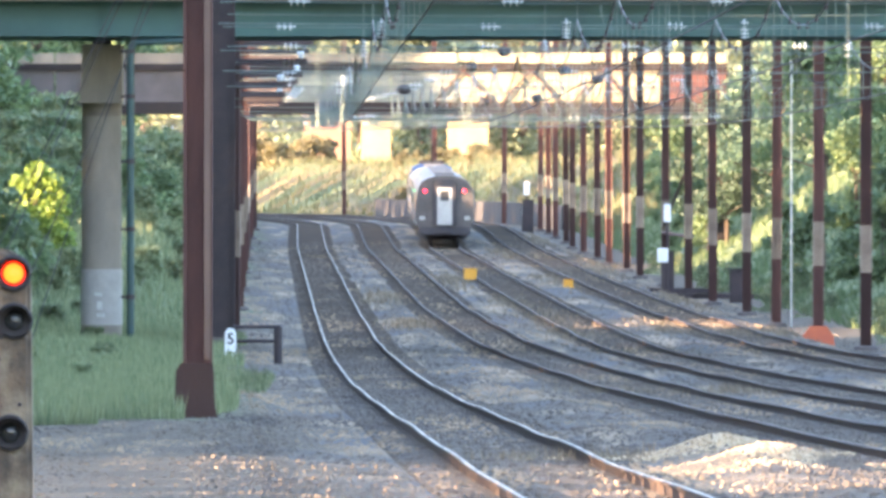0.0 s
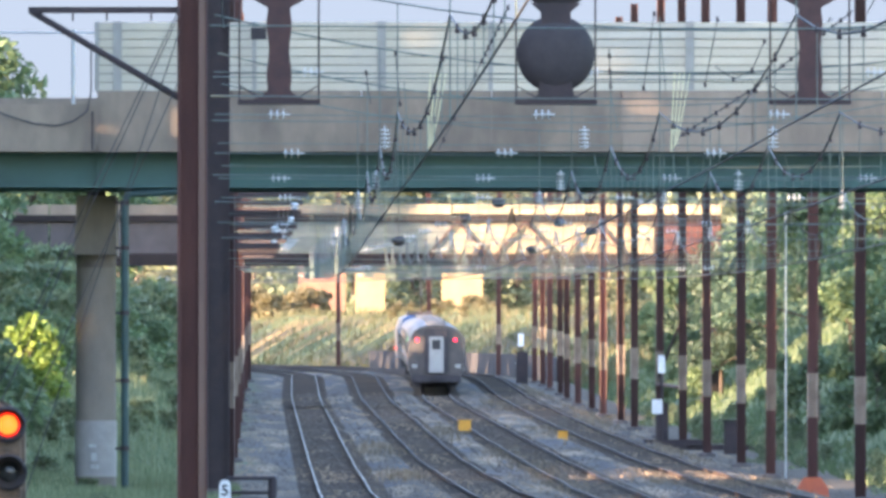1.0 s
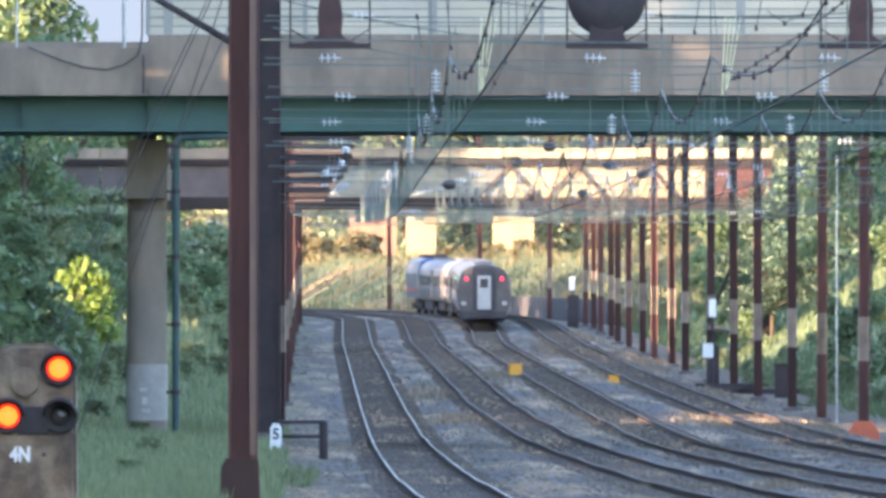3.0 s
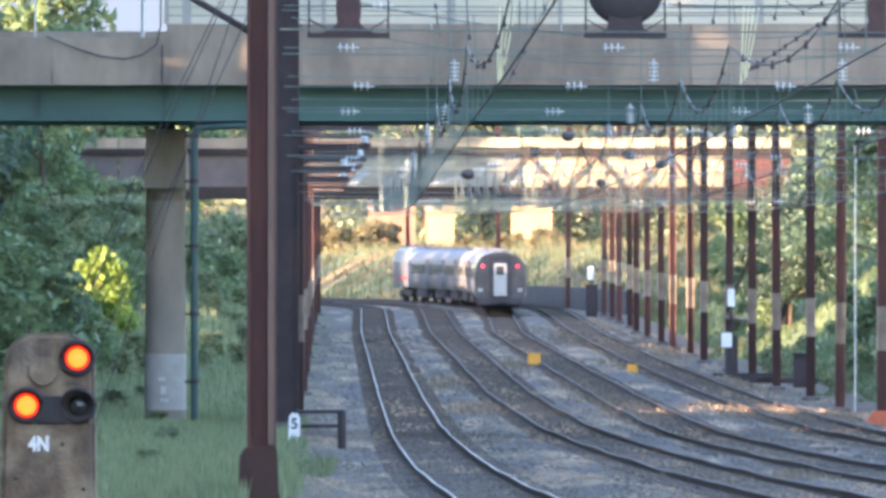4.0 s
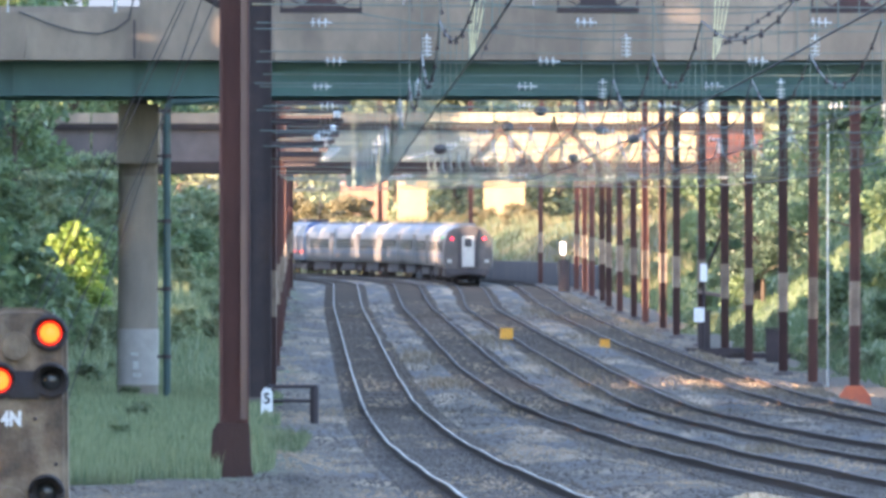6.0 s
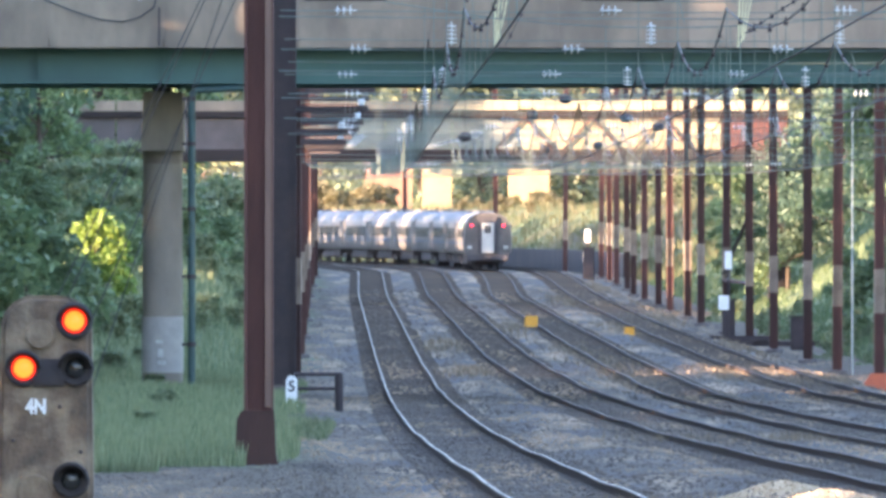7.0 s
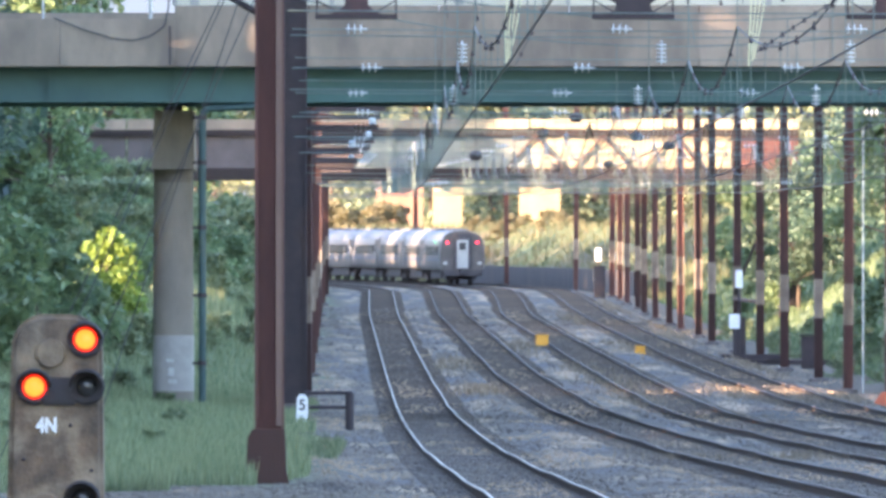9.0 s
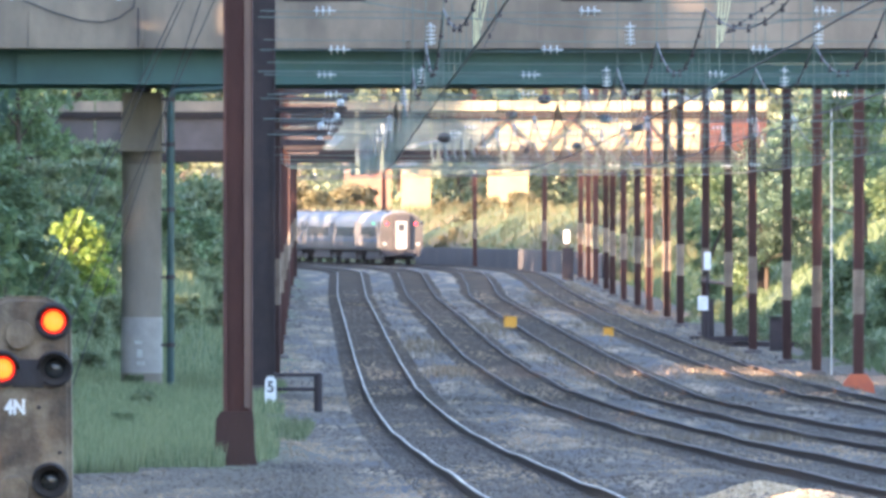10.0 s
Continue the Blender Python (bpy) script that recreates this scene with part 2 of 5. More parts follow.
ROOFGREY = material("car_roof", (0.185, 0.185, 0.195), 0.6, 0.2, (0.14, 0.14, 0.15), 1.2, (0.20, 0.19, 0.19), 0.5, 0.5)
UNDER = material("underframe", (0.04, 0.038, 0.045), 0.8, 0, (0.06, 0.05, 0.05), 3)
WINDOW = material("tinted_glass", (0.03, 0.032, 0.036), 0.3, 0, (0.04, 0.04, 0.045), 2, bump=0, spec=0.3)
BLUE = material("blue_stripe", (0.03, 0.07, 0.17), 0.4, 0, (0.03, 0.06, 0.14), 2, bump=0)
LOCOGREY = material("loco_grey", (0.12, 0.125, 0.15), 0.4, 0.1, (0.09, 0.095, 0.115), 2, bump=0)
REDDECAL = material("red_stripe", (0.4, 0.03, 0.03), 0.4, 0, (0.35, 0.03, 0.03), 2, bump=0)
CREAM = material("cream_render", (0.36, 0.26, 0.135), 0.9, 0, (0.27, 0.19, 0.10), 0.5, (0.20, 0.15, 0.095), 0.1, 0.5, 0.1, 4)
BRICK = material("brown_brickwork", (0.26, 0.13, 0.085), 0.9, 0, (0.20, 0.10, 0.07), 0.6, (0.15, 0.09, 0.07), 0.15, 0.5, 0.2, 9)
SLATE = material("roof_felt", (0.10, 0.10, 0.11), 0.9, 0, (0.07, 0.07, 0.075), 0.8)
BARK = material("bark", (0.09, 0.065, 0.05), 0.95, 0, (0.05, 0.04, 0.03), 3.0, bump=0.6, bump_scale=6, stretch=(1, 1, 0.3))
LEAF_DARK = foliage("leaves_dark", (0.048, 0.085, 0.062), (0.10, 0.155, 0.098))
LEAF_MID = foliage("leaves_mid", (0.078, 0.128, 0.062), (0.155, 0.21, 0.09))
# olive lightened to stand for distance haze
LEAF_HAZE = foliage("leaves_olive_hazed", (0.11, 0.14, 0.08), (0.21, 0.235, 0.14))
BRUSH = foliage("brown_brush", (0.11, 0.10, 0.05), (0.20, 0.17, 0.09))
LEAF_LIGHT = foliage("leaves_light", (0.12, 0.20, 0.035), (0.24, 0.33, 0.06))
GRASS = foliage("grass_blades", (0.075, 0.115, 0.05), (0.23, 0.25, 0.13))
BANKGRASS = foliage("bank_grass", (0.05, 0.085, 0.04), (0.11, 0.15, 0.06))
DRYGRASS = foliage("dry_grass", (0.058, 0.085, 0.028), (0.15, 0.125, 0.06))
STRAW = foliage("straw_weeds", (0.12, 0.098, 0.066), (0.25, 0.19, 0.13), 0.2)
LAMP_AMBER = glow("lit_amber_lens", (1.0, 0.085, 0.004), 0.6)
LAMP_RED = glow("lit_red_marker", (1.0, 0.03, 0.06), 0.3)
LAMP_GREEN = glow("lit_green_marker", (0.05, 1.0, 0.35), 0.3)
LENS_EDGE = glow("red_lens_edge", (1.0, 0.02, 0.003), 0.12)
LENS_OFF = material("dark_lens", (0.02, 0.02, 0.025), 0.15, 0, (0.03, 0.03, 0.03), 4, bump=0)


def ground_material():
    m = bpy.data.materials.new("ballast_dirt_and_grass")
    m.use_nodes = True
    N, L = m.node_tree.nodes, m.node_tree.links
    b = N["Principled BSDF"]
    b.inputs["Roughness"].default_value = 0.95
    b.inputs["Specular IOR Level"].default_value = 0.2
    tc = N.new("ShaderNodeTexCoord")

    def nz(scale, detail=5, stretch=(1, 1, 1)):
        mp = N.new("ShaderNodeMapping")
        mp.inputs["Scale"].default_value = stretch
        L.new(tc.outputs["Object"], mp.inputs["Vector"])
        n = N.new("ShaderNodeTexNoise")
        n.inputs["Scale"].default_value = scale
        n.inputs["Detail"].default_value = detail
        L.new(mp.outputs[0], n.inputs["Vector"])
        return n.outputs["Fac"]

    def rng(x, a, c, lo=0.0, hi=1.0):
        r = N.new("ShaderNodeMapRange")
        r.inputs[1].default_value, r.inputs[2].default_value, r.inputs[3].default_value, r.inputs[4].default_value = a, c, lo, hi
        L.new(x, r.inputs[0])
        return r.outputs[0]

    def mixc(f, a, c):
        x = N.new("ShaderNodeMix")
        x.data_type = "RGBA"
        L.new(f, x.inputs[0])
        for k, v in ((6, a), (7, c)):
            if isinstance(v, tuple):
                x.inputs[k].default_value = (*v, 1)
            else:
                L.new(v, x.inputs[k])
        return x.outputs[2]

    at = N.new("ShaderNodeAttribute")
    at.attribute_name = "cover"
    sep = N.new("ShaderNodeSeparateColor")
    L.new(at.outputs["Color"], sep.inputs[0])
    stones = mixc(rng(nz(9.0, 6), 0.3, 0.7), (0.066, 0.055, 0.043), (0.125, 0.105, 0.081))
    stones = mixc(rng(nz(0.6, 3, (1, 0.05, 1)), 0.50, 0.62), stones, (0.27, 0.20, 0.13))
    stones = mixc(rng(nz(0.7, 4, (1, 0.04, 1)), 0.50, 0.62), stones, (0.085, 0.08, 0.078))
    dirt = mixc(rng(nz(1.4, 6), 0.35, 0.65), (0.115, 0.09, 0.06), (0.07, 0.057, 0.042))
    grass = mixc(rng(nz(0.5, 6), 0.35, 0.65), (0.07, 0.11, 0.05), (0.14, 0.15, 0.07))
    dry = mixc(rng(nz(0.12, 5), 0.42, 0.6), grass, (0.155, 0.12, 0.062))
    c = mixc(sep.outputs[0], stones, dirt)
    c = mixc(sep.outputs[1], c, grass)
    c = mixc(sep.outputs[2], c, dry)
    L.new(c, b.inputs["Base Color"])
    bp = N.new("ShaderNodeBump")
    bp.inputs["Strength"].default_value = 0.7
    bp.inputs["Distance"].default_value = 0.06
    L.new(nz(11.0, 4), bp.inputs["Height"])
    L.new(bp.outputs[0], b.inputs["Normal"])
    return m


GROUND = ground_material()

# ================= ground =================
def build_ground():
    ds = [-300, -150, -60] + list(np.arange(0, 192, 6.0)) + list(np.arange(192, 264, 1.5)) + list(np.arange(264, 300, 6.0)) + list(np.arange(300, 1000, 5.0)) + list(np.arange(1000, 2000, 10.0)) + [2050, 2150, 2300, 2500, 2800, 3200, 3800, 4900]
    us = [-1500, -600, -250, -120, -70, -50, -40] + list(np.arange(-32, -8, 1.6)) + list(np.arange(-8, 24, 0.36)) + list(np.arange(24, 46, 1.6)) + [50, 60, 80, 130, 260, 600, 1500]
    verts, cover = [], []
    for d in ds:
        dd = max(d, 0.0)
        x1, x4 = trackx(0, dd), trackx(3, dd)
        for u in us:
            x = x1 + u
            verts.append((x, d, ground(x, dd)))
            l, r = -u, x - x4
            n = noise.noise(Vector((x * 0.35, d * 0.08, 7)))
            dirt = sstep(1.8, 3.6, l + n * 1.5) + sstep(2.0, 3.6, r + n * 1.5)
            if d < 320:
                dirt = max(dirt, sstep(1.7, 2.6, l + n))
            grass = sstep(2.9, 4.4, l + n * 1.6) * sstep(300, 325, d + n * 25) + sstep(5.5, 8.0, r + n * 2) + sstep(6, 9, l + n * 3)
            dry = sstep(1300, 1500, d) * (sstep(4, 6, r) + sstep(4, 6, l))
            # bare earth on the outside of the curve
            bare = sstep(1430, 1500, d) * (1 - sstep(1660, 1740, d)) * sstep(4, 6, r) * (1 - sstep(12, 15, r)) * sstep(-0.1, 0.25, noise.noise(Vector((x * 0.12, d * 0.02, 4))))
            bare = max(bare, sstep(1560, 1640, d) * sstep(2, 3, r) * (1 - sstep(6.5, 8, r)))
            grass, dry, dirt = grass * (1 - bare), dry * (1 - bare), max(dirt, bare)
            cover.append((min(dirt, 1), min(grass, 1), min(dry, 1), 1))
    w = len(us)
    faces = [(i * w + j, i * w + j + 1, (i + 1) * w + j + 1, (i + 1) * w + j) for i in range(len(ds) - 1) for j in range(w - 1)]
    ob = raw_ob("ground", verts, faces, GROUND, smooth=True)
    a = ob.data.color_attributes.new("cover", "FLOAT_COLOR", "POINT")
    a.data.foreach_set("color", [c for q in cover for c in q])
    return tagged(ob, "grey ballast trackbed with dirt edges and overgrown banks", "ground", kind="structure")


build_ground()

# ================= tracks =================
RAIL_PROF = [(-0.075, -0.175), (0.075, -0.175), (0.075, -0.16), (0.012, -0.14), (0.012, -0.04), (0.036, -0.03), (0.036, -0.003),
             (-0.036, -0.003), (-0.036, -0.03), (-0.012, -0.04), (-0.012, -0.14), (-0.075, -0.16)]
TRACK_D = list(np.arange(60, 1000, 5.0)) + list(np.arange(1000, 2001, 10.0))


def sweep(prof, path):
    n = len(prof)
    verts = [(x + px, d, z + pz) for x, d, z in path for px, pz in prof]
    faces = [(i * n + k, (i + 1) * n + k, (i + 1) * n + (k + 1) % n, i * n + (k + 1) % n) for i in range(len(path) - 1) for k in range(n)]
    return verts, faces


def build_track(i):
    t = empty("track_%d" % (i + 1), Matrix(), "four-track main line, worn steel rails on ties in ballast", "track", "parallel main line tracks", "structure")
    for side in (-0.755, 0.755):
        # small dips and kinks in line and level, as worn rail has
        path = [(trackx(i, d) + side + 0.022 * noise.noise(Vector((d * 0.045, i * 5, 2))), d,
                 railz(d) + 0.05 * noise.noise(Vector((d * 0.03, i * 5 + side, 9)))) for d in TRACK_D]
        v, f = sweep(RAIL_PROF, path)
        rail = raw_ob("rail", v, f, RAILWEB, t)
        # only the first track gets the painted glints
        v, f = sweep([(-0.024, -0.003), (0.024, -0.003), (0.02, 0.002), (-0.02, 0.002)], path)
        raw_ob("running_surface", v, f, RAIL_GLINT if i == 0 else RAIL_NO_GLINT, rail)["label"] = "worn running surface, sky glint set by its colour"
    # the nearest ties one by one, those farther off joined
    if "tie" not in bpy.data.meshes:
        bm = bmesh.new()
        box(bm, (0, 0, -0.07), (2.6, 0.24, 0.14), bevel=0.012)
        me = bpy.data.meshes.new("tie")
        bm.to_mesh(me)
        bm.free()
        me.materials.append(TIE)
    me = bpy.data.meshes["tie"]
    d = 165.0
    for k in range(300):
        tie = new("tie", me)
        tie.parent = t
        tie.matrix_basis = pose(trackx(i, d) + random.uniform(-0.03, 0.03), d, railz(d) - 0.118, 0, 0, random.uniform(-1, 1))
        d += 0.61
    v, f = [], []
    while d < 1600:
        x, z = trackx(i, d), railz(d) - 0.118
        k = len(v)
        for dx in (-1.3, 1.3):
            for dy in (-0.12, 0.12):
                for dz in (-0.14, 0.0):
                    v.append((x + dx, d + dy, z + dz))
        f += [(k, k + 1, k + 3, k + 2), (k + 4, k + 6, k + 7, k + 5), (k, k + 4, k + 5, k + 1), (k + 2, k + 3, k + 7, k + 6), (k + 1, k + 5, k + 7, k + 3)]
        d += 0.61 if d < 900 else 1.22
    tagged(raw_ob("far_ties", v, f, TIE, t), kind="stuff")


for i in range(4):
    build_track(i)


# ================= road overpass =================
OVER_D = 567.0
S_OVER = F / OVER_D


def over_x(px):
    return (px - 784) / S_OVER


def over_z(py):
    return EYE_Z + (620 - py) / S_OVER


def build_overpass():
    o = empty("overpass", Matrix.Translation((0, OVER_D, 0)), "concrete road overpass on green steel girders with white noise barrier", "bridge", kind="structure")
    x0, x1 = -16.0, 22.0
    zg0, zg1, zp, zb = over_z(128), over_z(66), over_z(-42), over_z(-164)
    for name, y in (("girder", 0.3), ("girder", 2.6), ("girder", 5.0), ("girder", 7.4), ("girder", 9.8)):
        bm = bmesh.new()
        h = zg1 - zg0
        zc = (zg0 + zg1) / 2
        q, w2, tk = 0.02, 0.21, 0.045
        prof = [(-w2, zg0), (w2, zg0), (w2, zg0 + tk), (q, zg0 + tk), (q, zg1 - tk), (w2, zg1 - tk), (w2, zg1), (-w2, zg1), (-w2, zg1 - tk), (-q, zg1 - tk), (-q, zg0 + tk), (-w2, zg0 + tk)]
        extrude_profile(bm, prof, -x1, -x0, Matrix.Translation((0, y, 0)) @ Matrix.Rotation(radians(90), 4, "Z"))
        g = part(name, bm, GREENSTEEL, o)
        if y < 1:
            for px in (140, 362, 1210, 2000):
                bm = bmesh.new()
                box(bm, (over_x(px), y - 0.115, zc), (0.025, 0.18, h - 0.1))
                part("stiffener", bm, GREENSTEEL, g)
    bm = bmesh.new()
    box(bm, ((x0 + x1) / 2, 4.9, zg1 + 0.124), (x1 - x0, 10.8, 0.24))
    part("deck", bm, CONCRETE, o)
    # parapet of concrete panels
    xs = [x0, over_x(-180), over_x(20), over_x(160), over_x(362), over_x(600), over_x(830), over_x(1060), over_x(1290), over_x(1520), over_x(1750), over_x(1980), x1]
    for a, b in zip(xs, xs[1:]):
        left = b <= over_x(363)
        top = zp - (0.35 if left else 0.0)
        bm = bmesh.new()
        box(bm, ((a + b) / 2, -0.62, (zg1 + top) / 2), (b - a - 0.03, 0.22, top - zg1 - 0.004), bevel=0.012)
        part("panel", bm, CONCRETE, o)
    bm = bmesh.new()
    box(bm, (over_x(354), -0.735, (zg1 + zp) / 2 - 0.25), (0.05, 0.02, zp - zg1 - 0.6))
    part("expansion_joint", bm, BLACK, o, "dark expansion joint")
    # rear parapet
    bm = bmesh.new()
    box(bm, ((x0 + x1) / 2, 10.4, (zg1 + 0.25 + zp) / 2), (x1 - x0, 0.22, zp - zg1 - 0.25))
    part("rear_parapet", bm, CONCRETE, o)
    # noise barrier: planks between posts
    b = empty("noise_barrier", Matrix.Translation((0, OVER_D - 0.62, 0)), "white horizontal-plank noise barrier on the overpass parapet", "barrier", kind="structure")
    px = [362, 398, 640, 865, 1058, 1410, 1640, 1880, 2100]
    rows = 8
    h = (zb - zp) / rows
    for a, c in zip(px, px[1:]):
        xa, xc = over_x(a), over_x(c)
        for r in range(rows):
            bm = bmesh.new()
            box(bm, ((xa + xc) / 2, 0.0, zp + h * (r + 0.5)), (xc - xa - 0.06, 0.08, h - 0.024), bevel=0.014)
            part("plank", bm, BARRIER, b)
    for a, c in zip(px, px[1:]):
        bm = bmesh.new()
        box(bm, ((over_x(a) + over_x(c)) / 2, 0.07, (zp + zb) / 2), (over_x(c) - over_x(a) - 0.02, 0.05, zb - zp - 0.02))
        part("backing_sheet", bm, BACKING, b, "dull grey backing sheet")
    for p in px:
        bm = bmesh.new()
        box(bm, (over_x(p), -0.02, (zp + zb) / 2), (0.24 if p in (398, 865, 1410) else 0.12, 0.16, zb - zp + 0.02), bevel=0.01)
        part("post", bm, BARRIER_POST, b)
    # chain-link stretch to the left: thin posts and rails
    fz = over_z(-22)
    fence = empty("bridge_fence", Matrix.Translation((0, OVER_D - 0.62, 0)), "thin grey chain-link fence posts on the overpass", "fence")
    for p in (-60, 130, 320):
        bm = bmesh.new()
        rod(bm, (over_x(p), 0, fz - 0.4), (over_x(p), 0, over_z(-150)), 0.05 if p > 300 else 0.03)
        part("post", bm, POSTGREY, fence)
    bm = bmesh.new()
    rod(bm, (x0, 0, over_z(-145)), (over_x(362), 0, over_z(-145)), 0.025)
    part("top_rail", bm, POSTGREY, fence)
    return o


build_overpass()


SCRAWL = material("faded_white_marks", (0.50, 0.50, 0.49), 0.8, 0, (0.34, 0.33, 0.32), 6)
# darker concrete for the shade below the pier cap
CAP_SHADE = material("shaded_concrete", (0.10, 0.082, 0.066), 0.8, 0, (0.17, 0.14, 0.11), 2.5)


def build_pier(xc, label):
    p = empty("bridge_pier", Matrix.Translation((xc, OVER_D + 4.0, 0)), label, "pier", "piers of the overpass", "structure")
    g = ground(xc, OVER_D + 4) - 0.4
    zc, zt = over_z(245), over_z(140)
    bm = bmesh.new()
    lathe(bm, [(0.56, g), (0.55, g + 1.0), (0.53, zc)], 20)
    shade_smooth(part("column", bm, PIERCON, p))
    bm = bmesh.new()
    prof = [(-0.58, zc), (0.56, zc), (0.54, zt), (-0.51, zt)]
    extrude_profile(bm, prof, -1.0, 6.0)
    part("cap", bm, PIERCON, p)
    # dark ring that paints in the shade of the overhanging cap
    bm = bmesh.new()
    lathe(bm, [(0.536, zc - 0.34), (0.535, zc - 0.01)], 20)
    shade_smooth(part("shade_band", bm, CAP_SHADE, p, "dark band painted as the cap's shade"))
    bm = bmesh.new()
    box(bm, (0, -0.75, zt + 0.06), (0.5, 0.4, 0.12), bevel=0.02)
    part("bearing", bm, DARKSTEEL, p)
    bm = bmesh.new()
    lathe(bm, [(0.566, over_z(640)), (0.562, over_z(540))], 20)
    shade_smooth(part("paint_band", bm, material("grey_paint_over", (0.33, 0.31, 0.29), 0.8, 0, (0.26, 0.245, 0.23), 2.5), p, "pale grey painted-over patch"))
    # unreadable marks on the patch
    for k, (zz, w, hh) in enumerate(((over_z(585), 0.2, 0.09), (over_z(605), 0.16, 0.22), (over_z(622), 0.22, 0.12))):
        bm = bmesh.new()
        box(bm, (-0.08 + 0.03 * k, -0.575, zz), (w, 0.02, hh), bevel=0.01)
        part("scrawl", bm, SCRAWL, p)
    return p


build_pier(over_x(357), "round concrete bridge pier with flared cap and painted patch")
build_pier(over_x(2060), "round concrete bridge pier with flared cap and painted patch")


def build_drainpipe():
    x = over_x(411)
    g = ground(x, OVER_D)
    p = empty("drainpipe", Matrix.Translation((x, OVER_D + 0.1, 0)), "dark green vertical drainpipe with brackets beside the pier", "pipe")
    bm = bmesh.new()
    rod(bm, (0, 0, g - 0.1), (0, 0, over_z(150)), 0.10, 12)
    rod(bm, (0, 0, over_z(150)), (0.12, 0, over_z(140)), 0.10, 12)
    rod(bm, (0.12, 0, over_z(140)), (1.4, 0, over_z(136)), 0.09, 12)
    shade_smooth(part("pipe", bm, GREENDARK, p))
    for y in (155, 235, 350, 470, 590):
        bm = bmesh.new()
        lathe(bm, [(0.125, over_z(y) - 0.06), (0.125, over_z(y) + 0.06)], 12)
        box(bm, (-0.16, 0, over_z(y)), (0.2, 0.06, 0.07))
        part("bracket", bm, DARKSTEEL, p)


GREENDARK = material("dark_green_pipe", (0.03, 0.07, 0.065), 0.6, 0, (0.02, 0.045, 0.045), 2)
build_drainpipe()

# ================= far bridge =================
def build_far_bridge():
    D = 1050.0
    s = F / D
    X = lambda p: (p - 784) / s
    Z = lambda p: EYE_Z + (620 - p) / s
    o = empty("far_bridge", Matrix.Translation((0, D, 0)), "older plate-girder bridge, panels coloured from shaded to sunlit, brown flanges", "bridge", kind="structure")
    # sun and shade along the bridge are put into the panel colours
    xs = list(range(-80, 1471, 119))
    for a, b in zip(xs, xs[1:]):
        bm = bmesh.new()
        box(bm, ((X(a) + X(b)) / 2, 0, (Z(188) + Z(252)) / 2), (X(b) - X(a) - 0.08, 0.3, Z(188) - Z(252)), bevel=0.02)
        part("panel", bm, REDPANEL if a > 1340 else SHADED_BROWN if a < 530 else SUNLIT_PANEL if a > 930 else SHADED_PANEL, o)
    for z, h, m in ((Z(183), 0.32, FLANGE), (Z(256), 0.62, FLANGE)):
        bm = bmesh.new()
        box(bm, ((X(-80) + X(1467)) / 2, -0.1, z), (X(1467) - X(-80), 0.55, h), bevel=0.02)
        part("flange", bm, m, o)
    bm = bmesh.new()
    box(bm, ((X(-80) + X(1467)) / 2, 4, Z(186)), (X(1467) - X(-80), 8, 0.3))
    part("deck", bm, CONCRETE, o)
    # the parapet too turns to the sunlit colour right of 800
    for a, b in zip(xs, xs[1:]):
        bm = bmesh.new()
        box(bm, ((X(a) + X(b)) / 2, -0.05, Z(168)), (X(b) - X(a) - 0.06, 0.12, Z(159) - Z(178)), bevel=0.015)
        part("parapet", bm, SUNLIT_PANEL if a > 800 else CONCRETE, o)
    for a in (1000, 1120, 1245):
        for dx in (-1, 1):
            bm = bmesh.new()
            rod(bm, (X(a), -0.3, Z(188)), (X(a + 55 * dx), -0.3, Z(250)), 0.06)
            part("brace", bm, RUST, o)
    for a in (-70, 1450):
        bm = bmesh.new()
        z0 = min(ground(X(a), D), ground(X(a), D + 8)) - 1
        box(bm, (X(a), 4, (z0 + Z(265)) / 2), (0.9, 8, Z(265) - z0), bevel=0.05)
        part("abutment", bm, FLANGE, o)


REDPANEL = material("red_oxide_panel", (0.085, 0.032, 0.028), 0.85, 0, (0.06, 0.024, 0.022), 0.8)
# one row of panels in sunlit, deep-shade and shade colours
SUNLIT_PANEL = material("sunlit_yellow_panel", (0.40, 0.335, 0.215), 0.85, 0, (0.31, 0.26, 0.165), 0.8, (0.22, 0.17, 0.11), 0.4, 0.5)
FLANGE = material("dark_flange", (0.02, 0.012, 0.012), 0.85, 0, (0.013, 0.009, 0.009), 1.0)
SHADED_BROWN = material("shaded_brown_panel", (0.10, 0.085, 0.085), 0.85, 0, (0.07, 0.06, 0.06), 0.8)
SHADED_PANEL = material("shaded_weathered_panel", (0.21, 0.225, 0.20), 0.85, 0, (0.15, 0.165, 0.15), 0.8, (0.10, 0.085, 0.08), 0.4, 0.6)
build_far_bridge()

# ================= poles =================
def h_column(bm, z0, z1, w=0.36, d=0.40, t=0.05):
    """A rolled H section standing upright, as one body."""
    a, c, k = w / 2, d / 2, t * 0.4
    out = [(-a, -c), (-a + t, -c), (-a + t, -k), (a - t, -k), (a - t, -c), (a, -c), (a, c), (a - t, c), (a - t, k), (-a + t, k), (-a + t, c), (-a, c)]
    lo = [bm.verts.new((x, y, z0)) for x, y in out]
    hi = [bm.verts.new((x, y, z1)) for x, y in out]
    n = len(out)
    for i in range(n):
        bm.faces.new((lo[i], lo[(i + 1) % n], hi[(i + 1) % n], hi[i]))
    bm.faces.new(lo[::-1])
    bm.faces.new(hi)
    return bm


BANDTAN = material("tan_band_colour", (0.26, 0.20, 0.145), 0.8, 0, (0.18, 0.135, 0.10), 3, (0.12, 0.07, 0.05), 1.2, 0.5, per_object=0.3)
